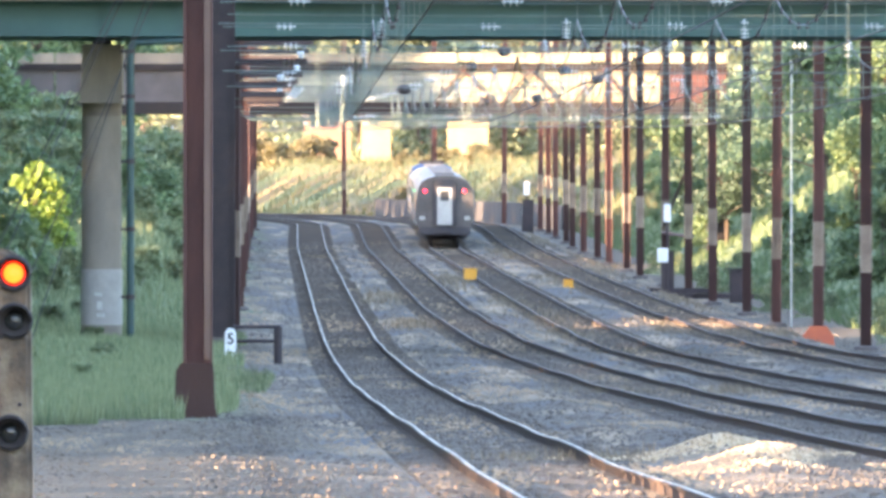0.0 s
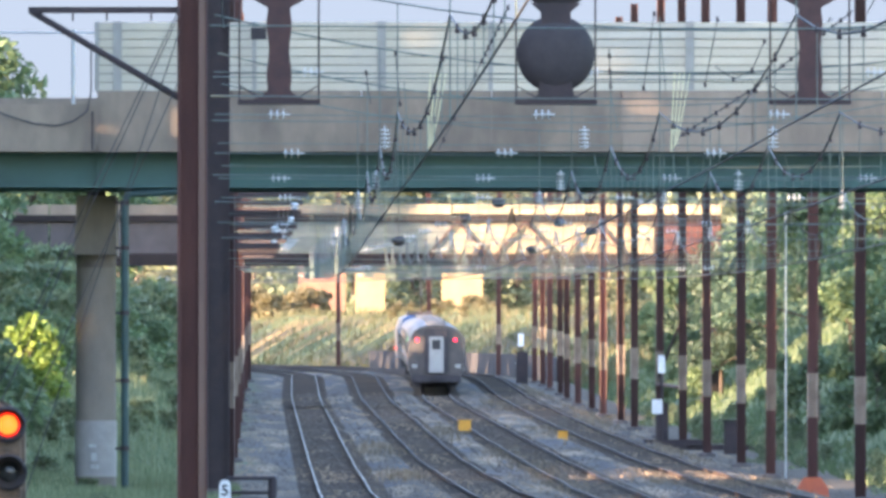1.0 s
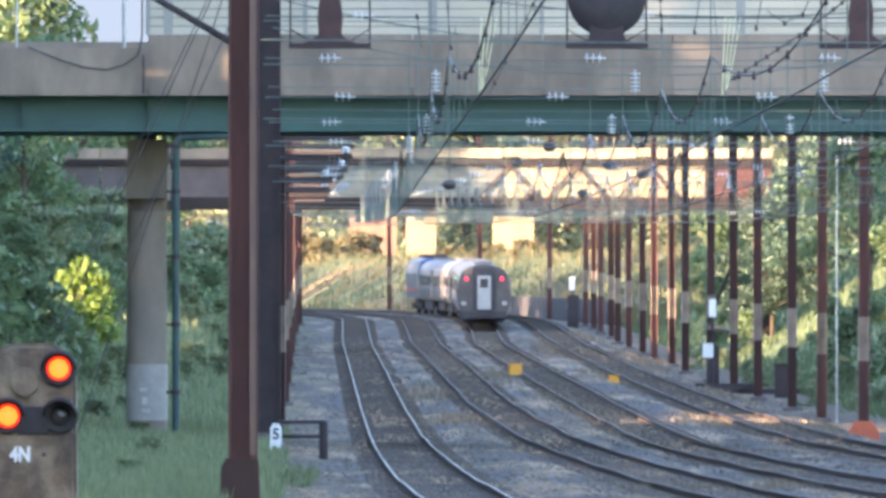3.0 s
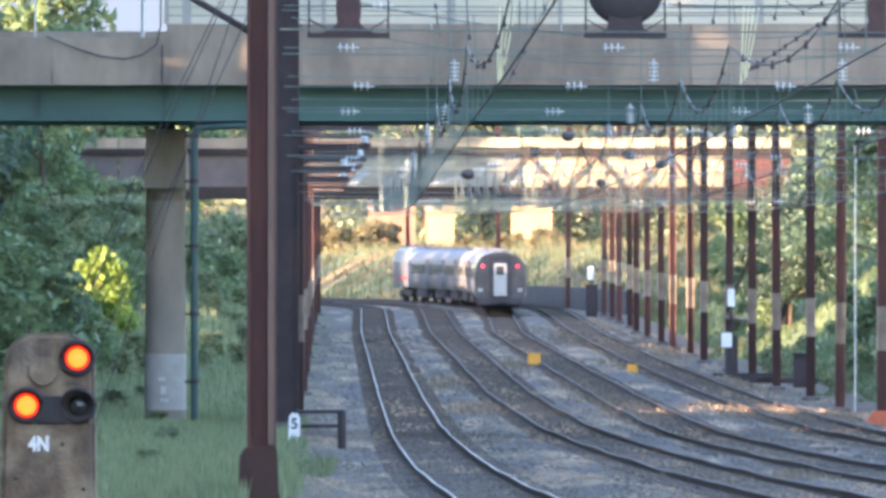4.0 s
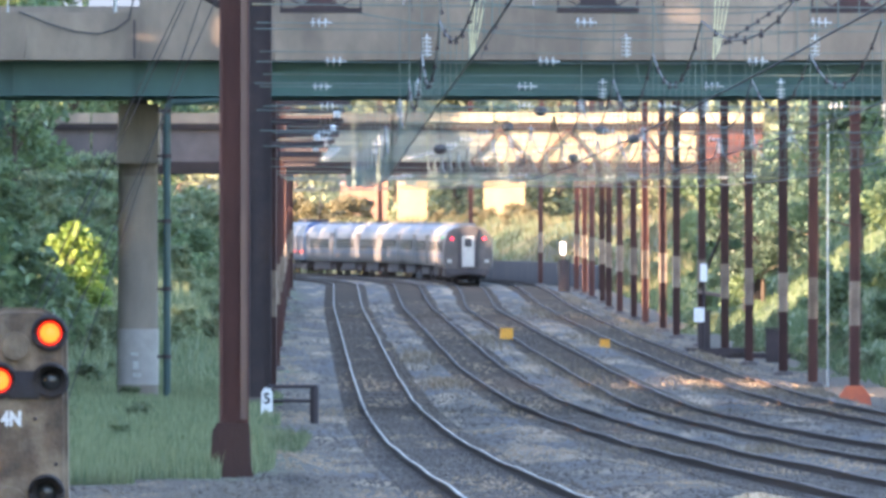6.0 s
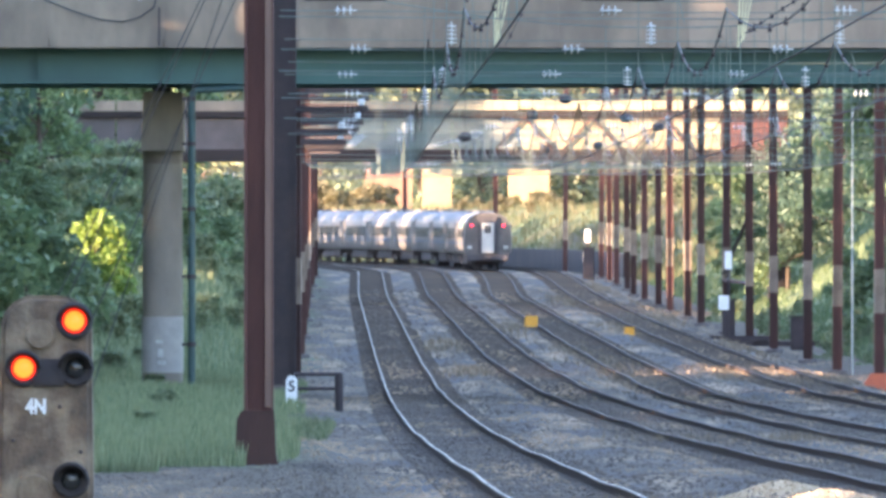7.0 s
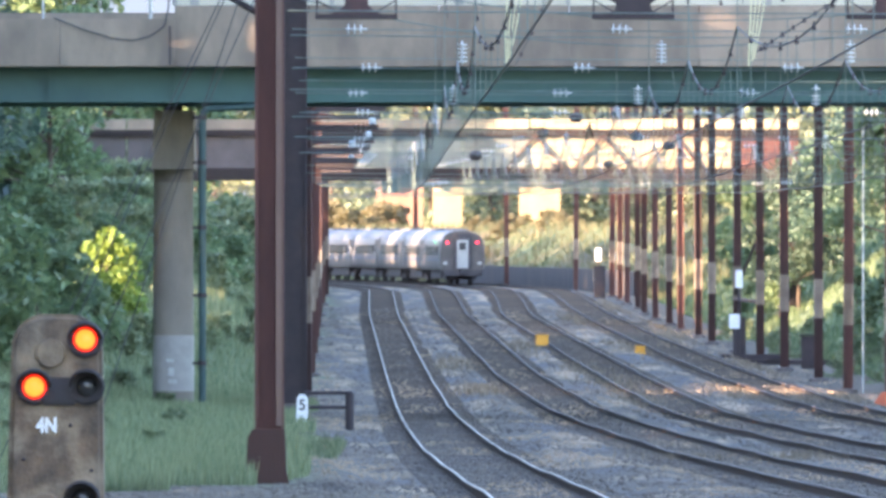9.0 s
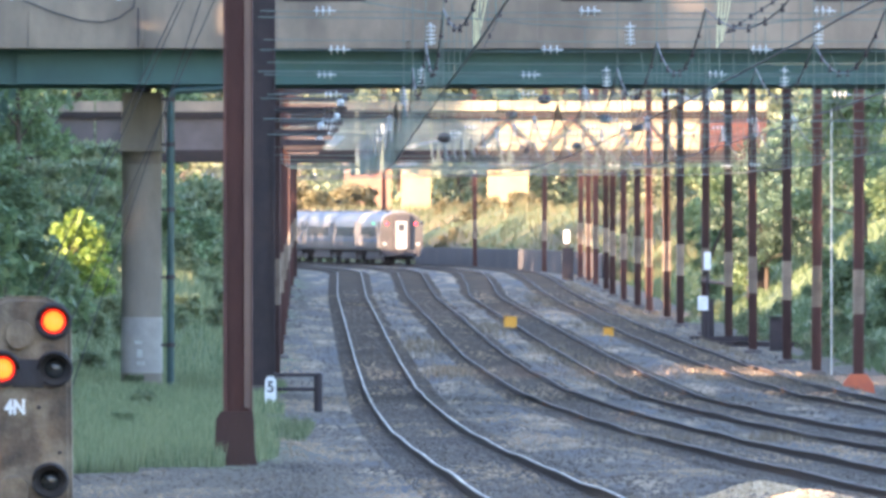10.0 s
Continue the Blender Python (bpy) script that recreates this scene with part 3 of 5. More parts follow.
DIRTYCON = material("dirty_footing", (0.13, 0.11, 0.10), 0.95, 0, (0.09, 0.075, 0.07), 3)


def right_pole_x(d):
    return trackx(3, d) + 3.3


RIGHT_D = [621 + 46.5 * k for k in range(17)] + [1468.0, 1548.0, 1628.0, 1708.0]


def make_pole_master(name, label, group, height, w=0.30):
    p = empty(name, pose(0, 0, 0), label, "pole", group)
    bm = bmesh.new()
    h_column(bm, 0.0, height, w, 0.34, 0.045)
    part("column", bm, RUST, p)
    bm = bmesh.new()
    lathe(bm, [(0.36, -0.8), (0.34, 0.02), (0.30, 0.06)], 14)
    part("footing", bm, DIRTYCON, p, "dirty round concrete footing")
    # lighter tan band from 2.2 to 3.6 m up the column
    bm = bmesh.new()
    h_column(bm, 2.2, 3.6, w + 0.012, 0.352, 0.057)
    part("painted_band", bm, BANDTAN, p, "tan band between 2.2 and 3.6 m")
    return p


def row_of_poles():
    g = "catenary poles along the line"
    right = make_pole_master("catenary_pole", "rust-brown steel catenary column on a concrete footing", g, 19.0, 0.33)
    right.matrix_basis = pose(right_pole_x(RIGHT_D[0]), RIGHT_D[0], ground(right_pole_x(RIGHT_D[0]), RIGHT_D[0]) + 0.1)
    for k, d in enumerate(RIGHT_D[1:]):
        x = right_pole_x(d) + random.uniform(-0.15, 0.15)
        copy_thing(right, pose(x, d, ground(x, d) + 0.1, random.uniform(-0.3, 0.3), random.uniform(-0.4, 0.4), random.uniform(-4, 4)))
    d = RIGHT_D[2]
    x = right_pole_x(d) + 0.36
    c = empty("conduit_pipe", pose(x, d - 0.2, ground(x, d)), "white plastic conduit pipe up a catenary pole", "pipe")
    bm = bmesh.new()
    rod(bm, (0, 0, -0.2), (0, 0, 9.0), 0.032, 8)
    part("tube", bm, POSTGREY, c)
    for d in (574.5, 528, 481.5, 435, 388.5):
        x = right_pole_x(d)
        copy_thing(right, pose(x, d, ground(x, d) + 0.1))
    left = make_pole_master("catenary_pole", "rust-brown steel catenary column with dark cross arms", g, 19.0, 0.33)
    for z, w in ((9.6, 3.2), (8.1, 2.6), (7.4, 2.0)):
        bm = bmesh.new()
        box(bm, (w / 2 - 0.4, -0.24, z), (w, 0.12, 0.2), bevel=0.01)
        arm = part("cross_arm", bm, DARKSTEEL, left)
        bm = bmesh.new()
        lathe(bm, [(0.05, z + 0.1), (0.13, z + 0.14), (0.05, z + 0.2), (0.13, z + 0.25), (0.05, z + 0.32)], 12, Matrix.Translation((w - 0.6, -0.24, 0)))
        part("insulator", bm, GLASSINS, arm, "pale porcelain insulator")
    for k, d in enumerate([640 + 46.5 * q for q in range(0, 16, 2)]):
        x = trackx(0, d) - 3.4
        m = pose(x, d, ground(x, d) + 0.1, 0, 0, random.uniform(-4, 4))
        if k == 0:
            left.matrix_basis = m
        else:
            copy_thing(left, m)
    # a brace between two of the poles
    (da, db) = RIGHT_D[5], RIGHT_D[6]
    xa, xb = right_pole_x(da), right_pole_x(db)
    za, zb = ground(xa, da), ground(xb, db)
    br = empty("pole_brace", Matrix(), "rusty steel brace fixed between two catenary poles", "brace")
    for p, q in (((xa, da, za + 2.4), (xb, db, zb + 2.3)), ((xa, da, za + 5.2), (xb, db, zb + 2.6))):
        bm = bmesh.new()
        rod(bm, p, q, 0.07, 8)
        part("strut", bm, RUST, br)
    # the two heavy poles in front of the overpass
    for d, px, w, h in ((310.0, 530, 0.47, 15.0), (552.0, 576, 0.64, 17.0)):
        x = (px - 784) / (F / d)
        p = empty("catenary_pole", pose(x, d, ground(x, d)), "heavy rust-brown riveted steel column with flared base", "pole", g)
        bm = bmesh.new()
        h_column(bm, 0.0, h, w - 0.04, 0.40, 0.05)
        part("column", bm, RUST if d < 320 else DARKSTEEL, p)
        if d < 320:
            bm = bmesh.new()
            box(bm, (w * 0.3, -0.21, h / 2 + 0.4), (0.09, 0.02, h - 0.9))
            part("conduit", bm, material("tan_conduit", (0.17, 0.105, 0.075), 0.8, 0, (0.11, 0.07, 0.055), 2, stretch=(1, 1, 0.2)), p, "tan vertical conduit strip")
            bm = bmesh.new()
            extrude_profile(bm, [(-0.42, -0.4), (0.30, -0.4), (0.28, 0.04), (0.25, 0.2), (0.235, 0.68), (0.22, 0.80), (-0.25, 0.80), (-0.32, 0.68), (-0.34, 0.2), (-0.40, 0.04)], -0.3, 0.3)
            part("base", bm, RUST, p, "flared riveted steel base")
            # bracket arm towards the field side
            zt = EYE_Z + (620 + 186) / (F / d) - ground(x, d)
            bm = bmesh.new()
            box(bm, (-1.30, 0, zt), (2.2, 0.1, 0.09))
            part("bracket_arm", bm, DARKSTEEL, p)
            bm = bmesh.new()
            rod(bm, (-2.36, 0, zt - 0.02), (-0.2, 0, zt - 1.28), 0.05, 6)
            part("brace", bm, DARKSTEEL, p)
            for dx in (-2.2, -1.75, -1.25, -0.6):
                bm = bmesh.new()
                rod(bm, (dx, 0, zt), (dx, 0, zt - 0.16), 0.015, 6)
                part("hanger", bm, DARKSTEEL, p)
        else:
            bm = bmesh.new()
            box(bm, (0, 0, 0.1), (0.7, 0.7, 0.6), bevel=0.05)
            part("footing", bm, DIRTYCON, p)


row_of_poles()


def build_bank_foot_strip():
    # a dark strip standing 1.15 m above the rails at the bank's foot
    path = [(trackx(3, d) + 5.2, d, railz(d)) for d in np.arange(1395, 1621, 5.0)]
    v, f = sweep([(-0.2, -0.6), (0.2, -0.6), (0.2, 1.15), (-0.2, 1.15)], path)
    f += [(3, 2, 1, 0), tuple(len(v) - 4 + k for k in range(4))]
    tagged(raw_ob("bank_foot_strip", v, f, STRIPDARK), "low dark upright strip along the foot of the bank", "wall", kind="structure")


STRIPDARK = material("dark_strip_grey", (0.045, 0.042, 0.045), 0.9, 0, (0.03, 0.029, 0.032), 0.5, (0.07, 0.06, 0.05), 0.2, 0.6)
build_bank_foot_strip()

# ================= pedestal signal =================
def build_pedestal():
    D = 121.0
    s = F / D
    x = (152 - 784) / s
    X = lambda p: (p - 152) / s
    zt = EYE_Z + (620 - 503) / s
    Z = lambda p: EYE_Z + (620 - p) / s
    g = ground(x, D)
    sig = empty("pedestal_signal", pose(x, D, 0), "weathered brown cast pedestal signal with two lit amber lamps", "signal")
    hw = 0.275
    R = 0.19
    prof = [(-hw - 0.03, g - 0.02), (hw + 0.01, g - 0.02)]
    for k in range(9):
        a = math.pi / 2 * k / 8
        prof.append((hw - 0.01 - R + R * math.cos(a), zt - R + R * math.sin(a)))
    for k in range(9):
        a = math.pi / 2 * (1 + k / 8)
        prof.append((-hw + 0.02 + R + R * math.cos(a), zt - R + R * math.sin(a)))
    bm = bmesh.new()
    extrude_profile(bm, prof, -0.02, 0.34)
    es = [e for e in bm.edges if abs(e.verts[0].co.y - e.verts[1].co.y) < 1e-6 and e.verts[0].co.y < 0]
    bmesh.ops.bevel(bm, geom=es, offset=0.03, segments=3, affect="EDGES", clamp_overlap=True)
    shade_smooth(part("case", bm, SIGNALBODY, sig), 35)
    bm = bmesh.new()
    box(bm, (0, 0.15, g + 0.02), (0.8, 0.7, 0.3), bevel=0.03)
    part("plinth", bm, CONCRETE, sig)
    face = Matrix.Rotation(radians(90), 4, "X")

    def disc(name, px, py, r, m, dy, depth=0.03):
        bm = bmesh.new()
        lathe(bm, [(r, 0), (r, depth), (r * 0.92, depth + 0.012)], 28, Matrix.Translation((X(px), dy, Z(py))) @ face)
        return shade_smooth(part(name, bm, m, sig), 35)

    def hood(px, py, lens):
        r, n = 0.098, 28
        bm = bmesh.new()
        rings = []
        for rr in (r, r - 0.012):
            for dep in (0.0, 1.0):
                ring = []
                for k in range(n + 1):
                    a = radians(-50 + 280 * k / n)
                    L = 0.16 * (0.35 + 0.65 * max(0.0, math.sin(a)) ** 0.5) if math.sin(a) > 0 else 0.16 * 0.35
                    ring.append(bm.verts.new((X(px) + rr * math.cos(a), -0.02 - L * dep, Z(py) + rr * math.sin(a))))
                rings.append(ring)
        o0, o1, i0, i1 = rings
        for k in range(n):
            bm.faces.new((o0[k], o0[k + 1], o1[k + 1], o1[k]))
            bm.faces.new((i0[k], i1[k], i1[k + 1], i0[k + 1]))
            bm.faces.new((o1[k], o1[k + 1], i1[k + 1], i1[k]))
        h = part("hood", bm, SIGNALDARK, sig, "black lamp hood")
        bm = bmesh.new()
        lathe(bm, [(0.106, 0), (0.106, 0.02), (0.09, 0.03)], 28, Matrix.Translation((X(px), -0.018, Z(py))) @ face)
        part("rim", bm, SIGNALDARK, h)
        if lens is LAMP_AMBER:
            bm = bmesh.new()
            lathe(bm, [(0.071, 0), (0.070, 0.008), (0.059, 0.012)], 28, Matrix.Translation((X(px), -0.046, Z(py))) @ face)
            part("lens_edge", bm, LENS_EDGE, h, "red-glowing edge of the lens")
        bm = bmesh.new()
        lathe(bm, [(0.058, 0), (0.055, 0.02), (0.038, 0.033), (0.01, 0.038)], 24, Matrix.Translation((X(px), -0.045, Z(py))) @ face)
        shade_smooth(part("lens", bm, lens, h, "lit amber lens" if lens is LAMP_AMBER else "unlit dark lens"), 60)

    hood(204, 548, LAMP_AMBER)
    hood(114, 632, LAMP_AMBER)
    hood(206, 632, LENS_OFF)
    hood(198, 830, LENS_OFF)
    disc("cover_plate", 143, 572, 0.085, SIGNALBODY, -0.01)
    disc("cover_plate", 133, 850, 0.10, SIGNALBODY, -0.01)
    bm = bmesh.new()
    box(bm, (X(158), -0.03, Z(640)), (0.20, 0.03, 0.16), bevel=0.012)
    part("backing_plate", bm, SIGNALDARK, sig)
    cu = bpy.data.curves.new("number", "FONT")
    cu.offset = 0.005
    cu.body, cu.size, cu.extrude, cu.align_x, cu.align_y = "4N", 0.115, 0.004, "CENTER", "CENTER"
    cu.materials.append(WHITE)
    t = new("lettering", cu)
    t.parent = sig
    t.matrix_basis = pose(X(136), -0.03, Z(701), 90) @ Matrix.Diagonal((0.8, 1, 1, 1))
    t["label"] = "white painted letters 4N"
    for px, py in ((178, 700), (95, 760), (215, 780)):
        bm = bmesh.new()
        lathe(bm, [(0.012, 0), (0.012, 0.012), (0.006, 0.016)], 8, Matrix.Translation((X(px), -0.02, Z(py))) @ face)
        part("bolt", bm, DARKSTEEL, sig)


build_pedestal()


# ================= signal gantry =================
def build_gantry():
    D = 353.0
    s = F / D
    X = lambda p: (p - 784) / s
    Z = lambda p: EYE_Z + (620 - p) / s
    gx0, gx1 = X(535), X(2200)
    ga = empty("signal_gantry", Matrix.Translation((0, D, 0)), "dark steel signal gantry spanning the four tracks", "gantry")
    zb = Z(-330)
    for x in (gx0, gx1):
        bm = bmesh.new()
        g = ground(x, D)
        box(bm, (x, 0, (g + zb + 0.6) / 2 - 0.2), (0.3, 0.3, zb + 1.0 - g))
        part("leg", bm, DARKSTEEL, ga)
    for dy in (-0.5, 0.5):
        for z in (zb, zb + 1.0):
            bm = bmesh.new()
            box(bm, ((gx0 + gx1) / 2, dy, z), (gx1 - gx0, 0.1, 0.1))
            part("chord", bm, DARKSTEEL, ga)
        for k in range(14):
            xa = gx0 + (gx1 - gx0) * k / 14
            bm = bmesh.new()
            rod(bm, (xa, dy, zb + (k % 2)), (xa + (gx1 - gx0) / 14, dy, zb + 1 - (k % 2)), 0.035, 6)
            part("lattice", bm, DARKSTEEL, ga)

    def head(pc, full):
        h = new("signal_head")
        h.parent = ga
        h.matrix_basis = Matrix.Translation((X(pc), -0.55, 0))
        h["label"] = "dark round-backed signal head in a hanging cage" if full else "narrow dark signal head in a hanging cage"
        zl, zu = Z(-22), Z(-205)
        w = 0.66
        for x in (-w, w):
            bm = bmesh.new()
            rod(bm, (x, 0, zl), (x, 0, zb), 0.018, 6)
            part("cage_upright", bm, DARKSTEEL, h)
        bm = bmesh.new()
        box(bm, (0, 0, zl), (2 * w + 0.05, 0.5, 0.08), bevel=0.01)
        part("platform", bm, DARKSTEEL, h)
        bm = bmesh.new()
        rod(bm, (-w, 0, zl + 0.28), (-w + 0.3, 0, zl + 0.1), 0.012, 6)
        part("stay", bm, DARKSTEEL, h)
        bm = bmesh.new()
        rod(bm, (w, 0, zl + 0.28), (w - 0.3, 0, zl + 0.1), 0.012, 6)
        part("stay", bm, DARKSTEEL, h)
        if full:
            bm = bmesh.new()
            zc = Z(-107)
            lathe(bm, [(0.645, 0), (0.65, 0.03), (0.60, 0.09), (0.45, 0.15), (0.2, 0.18)], 40, Matrix.Translation((0, 0.0, zc)) @ Matrix.Rotation(radians(90), 4, "X"))
            shade_smooth(part("disc", bm, SIGNALDARK, h, "large round dark disc"), 35)
            bm = bmesh.new()
            extrude_profile(bm, [(-0.48, zl + 0.03), (0.48, zl + 0.03), (0.30, zl + 0.12), (0.27, zl + 0.4), (-0.27, zl + 0.4), (-0.30, zl + 0.12)], -0.12, 0.1)
            part("foot", bm, DARKSTEEL, h)
            bm = bmesh.new()
            extrude_profile(bm, [(-0.24, zc + 0.5), (0.24, zc + 0.5), (0.25, zc + 0.7), (0.42, zc + 0.85), (-0.42, zc + 0.85), (-0.25, zc + 0.7)], -0.12, 0.1)
            part("neck", bm, DARKSTEEL, h)
            bm = bmesh.new()
            lathe(bm, [(0.645, 0), (0.65, 0.03), (0.60, 0.09), (0.45, 0.15), (0.2, 0.18)], 40, Matrix.Translation((0, 0.0, zc + 1.4)) @ Matrix.Rotation(radians(90), 4, "X"))
            shade_smooth(part("disc", bm, SIGNALDARK, h, "large round dark disc"), 35)
        else:
            bm = bmesh.new()
            n = 24
            prof = []
            top = Z(-200)
            for k in range(n + 1):
                q = k / n
                z = zl + 0.03 + (top - zl) * q
                r = 0.19 + 0.30 * max(0, 1 - q / 0.12) ** 2 + 0.26 * max(0, (q - 0.9) / 0.1) ** 2 - 0.02 * math.cos(q * 6.28 * 2)
                prof.append((r, z))
            extrude_profile(bm, prof + [(-r, z) for r, z in reversed(prof)], -0.14, 0.12)
            part("case", bm, SIGNALBROWN, h)
            bm = bmesh.new()
            lathe(bm, [(0.62, 0), (0.62, 0.06), (0.4, 0.16)], 32, Matrix.Translation((0, 0.0, top + 0.5)) @ Matrix.Rotation(radians(90), 4, "X"))
            part("disc", bm, SIGNALDARK, h)
        if pc < 900:
            bm = bmesh.new()
            box(bm, (-0.34, 0, Z(-143)), (0.26, 0.2, 0.2), bevel=0.01)
            part("relay_box", bm, SIGNALDARK, h)

    head(684, False)
    head(1173, True)
    head(1622, False)


SIGNALBROWN = material("brown_signal_case", (0.075, 0.035, 0.03), 0.8, 0, (0.045, 0.025, 0.024), 3)
build_gantry()


# ================= overhead line =================
def insulator_stack(n, r, pitch):
    bm = bmesh.new()
    prof = [(0.014, 0)]
    for k in range(n):
        z = 0.04 + k * pitch
        prof += [(0.014, z), (r, z + 0.008), (r, z + 0.026), (0.014, z + 0.036)]
    prof.append((0.014, 0.06 + n * pitch))
    lathe(bm, prof, 12)
    return bm


def sag(a, b, drop, n=14):
    a, b = Vector(a), Vector(b)
    return [tuple(a.lerp(b, k / n) - Vector((0, 0, drop * 4 * (k / n) * (1 - k / n)))) for k in range(n + 1)]


# how far the insulators hang from the track's centre in the two nearest spans
STACK_X = {435.0: (0.1, -0.55, 0.1, 0.1), 481.5: (0.2, -0.25, 0.65, 0.2)}
STRING_X = {435.0: (-2.0, -2.37, -1.3, -1.4), 481.5: (-2.2, -2.2, -1.1, -1.1)}
SPANS = [300.0, 388.5, 435.0, 481.5, 528.0, 574.5] + RIGHT_D


def build_overhead():
    # contact wires and their messengers, span by span, with droppers
    ds = [60.0, 140.0, 220.0] + SPANS
    for i in range(4):
        line = empty("overhead_line", Matrix(), "contact wire and messenger with droppers over a track", "wire", "overhead lines over the tracks")
        con, mes = [], []
        for a, b in zip(ds, ds[1:]):
            pa = (trackx(i, a), a, railz(a) + 6.4)
            pb = (trackx(i, b), b, railz(b) + 6.4)
            con += sag(pa, pb, 0.03, 4)[:-1]
            up = Vector((0, 0, 1.5))
            mm = sag(Vector(pa) + up, Vector(pb) + up, 0.9, 8)
            mes += mm[:-1]
            n = 8
            for k in range(1, n):
                m = mm[k]
                c = Vector(pa).lerp(Vector(pb), k / n)
                wire("dropper", [tuple(c), m], 0.008, WIREMAT, line)
                if 200 < a < 480:
                    bm = bmesh.new()
                    rod(bm, (m[0], m[1], m[2] - 0.07), (m[0], m[1], m[2] + 0.07), 0.045, 6, 0.02)
                    part("clamp", bm, DARKSTEEL, line)
        wire("contact_wire", con, 0.018, WIREDARK, line)
        wire("messenger", mes, 0.018, WIREDARK, line)
    # cross spans with strain insulators
    proto = {}
    for nm, n, r in (("h", 3, 0.095), ("v", 5, 0.10)):
        b = insulator_stack(n, r, 0.13 if nm == "h" else 0.085)
        me = bpy.data.meshes.new("insulator")
        b.to_mesh(me)
        b.free()
        me.materials.append(GLASSINS)
        me.polygons.foreach_set("use_smooth", [True] * len(me.polygons))
        proto[nm] = me
    for d in SPANS:
        x0 = trackx(0, d) - 3.4
        x1 = right_pole_x(d)
        z = railz(d)
        span = empty("cross_span", Matrix(), "cross-span wires with pale porcelain insulators between poles", "wire", "cross spans between the catenary poles")
        up = sag((x0, d, z + 10.6), (x1, d, z + 10.6), 1.2)
        wire("span_wire", up, 0.016, WIREMAT, span)
        for hz in (7.75, 8.55, 6.75) + ((9.42,) if d == 435 else ()):
            wire("steady_wire", sag((x0, d, z + hz), (x1, d, z + hz), 0.05, 4), 0.011, WIREMAT, span)
        for i in range(4):
            x = trackx(i, d)
            zu = float(np.interp(x, [p[0] for p in up], [p[2] for p in up]))
            wire("hanger", [(x, d, zu), (x, d, z + 6.4)], 0.011, WIREMAT, span)
            # a stack under the span, strings in the steady wires to the left of it
            if 400 < d < 760:
                ins = new("insulator", proto["v"])
                ins.parent = span
                ins.matrix_basis = pose(x + STACK_X.get(d, (0, 0, 0, 0))[i], d, z + (7.83 if d == 435 else 7.45))
            if d < 400:
                where = ()
            elif d < 760:
                where = ((STRING_X.get(d, (-2.0, -1.6, -1.2, -1.4))[i], 7.75),)
                if d == 435:
                    where += (((-2.3, -1.6, 0.0, -0.6)[i], 8.55), ((-1.6, -0.6, 2.0, 1.5)[i], 9.42))
            else:
                where = ((-1.5 + 0.2 * i, 7.75), (1.1 + 0.3 * i, 6.75))
            for q, zz in where:
                ins = new("insulator", proto["h"])
                ins.parent = span
                ins.matrix_basis = pose(x + q, d, z + zz, 0, 90)
    # dark pulleys and weights hung in the spans
    for d, i, dx, zz in ((667.5, 0, 1.4, 9.3), (714, 1, 1.6, 8.9), (714, 0, 2.2, 7.6), (760.5, 2, 0.8, 8.4), (853.5, 1, 2.0, 8.8), (853.5, 2, -1.0, 7.4), (900, 2, 1.8, 7.6), (621, 3, 1.0, 9.2), (807, 3, -1.2, 8.2)):
        x, z = trackx(i, d) + dx, railz(d) + zz
        p = empty("line_pulley", pose(x, d - 0.05, z), "dark round pulley hung in the overhead line", "pulley", "pulleys in the overhead line")
        bm = bmesh.new()
        lathe(bm, [(0.09, -0.16), (0.2, -0.1), (0.23, 0.0), (0.2, 0.1), (0.09, 0.16)], 14)
        shade_smooth(part("sheave", bm, BLACK, p), 60)
        wire("hanger", [(0, 0, 0.1), (0, 0, 10.4 - zz)], 0.012, WIREDARK, p)
    # long feeders high on both pole rows
    for off, hz, side in ((0.0, 12.0, 1), (0.5, 14.5, 1), (0.0, 13.0, 0), (-0.6, 15.0, 0)):
        pts = []
        for a, b in zip(ds, ds[1:]):
            xa = (right_pole_x(a) if side else trackx(0, a) - 3.4) + off
            xb = (right_pole_x(b) if side else trackx(0, b) - 3.4) + off
            pts += sag((xa, a, railz(a) + hz), (xb, b, railz(b) + hz), 0.6, 6)[:-1]
        f = wire("feeder_wire", pts, 0.02, WIREDARK)
        tagged(f, "dark feeder wire strung along the catenary poles", "wire", "feeder wires")


build_overhead()


# ================= train =================
def car_section(h0=1.05, h1=3.85, w=1.58):
    """Outline of a tubular coach: from the sill round the roof."""
    pts = [(-w * 0.90, h0), (-w, h0 + 0.55), (-w * 1.0, h0 + 1.1), (-w * 0.95, h0 + 1.8)]
    n = 9
    for k in range(n):
        a = math.pi * (1 - (k + 0.5) / n)
        pts.append((w * 0.90 * math.cos(a), h0 + 1.95 + (h1 - h0 - 1.95) * math.sin(a) ** 0.8))
    pts += [(w * 0.95, h0 + 1.8), (w * 1.0, h0 + 1.1), (w, h0 + 0.55), (w * 0.90, h0)]
    return pts


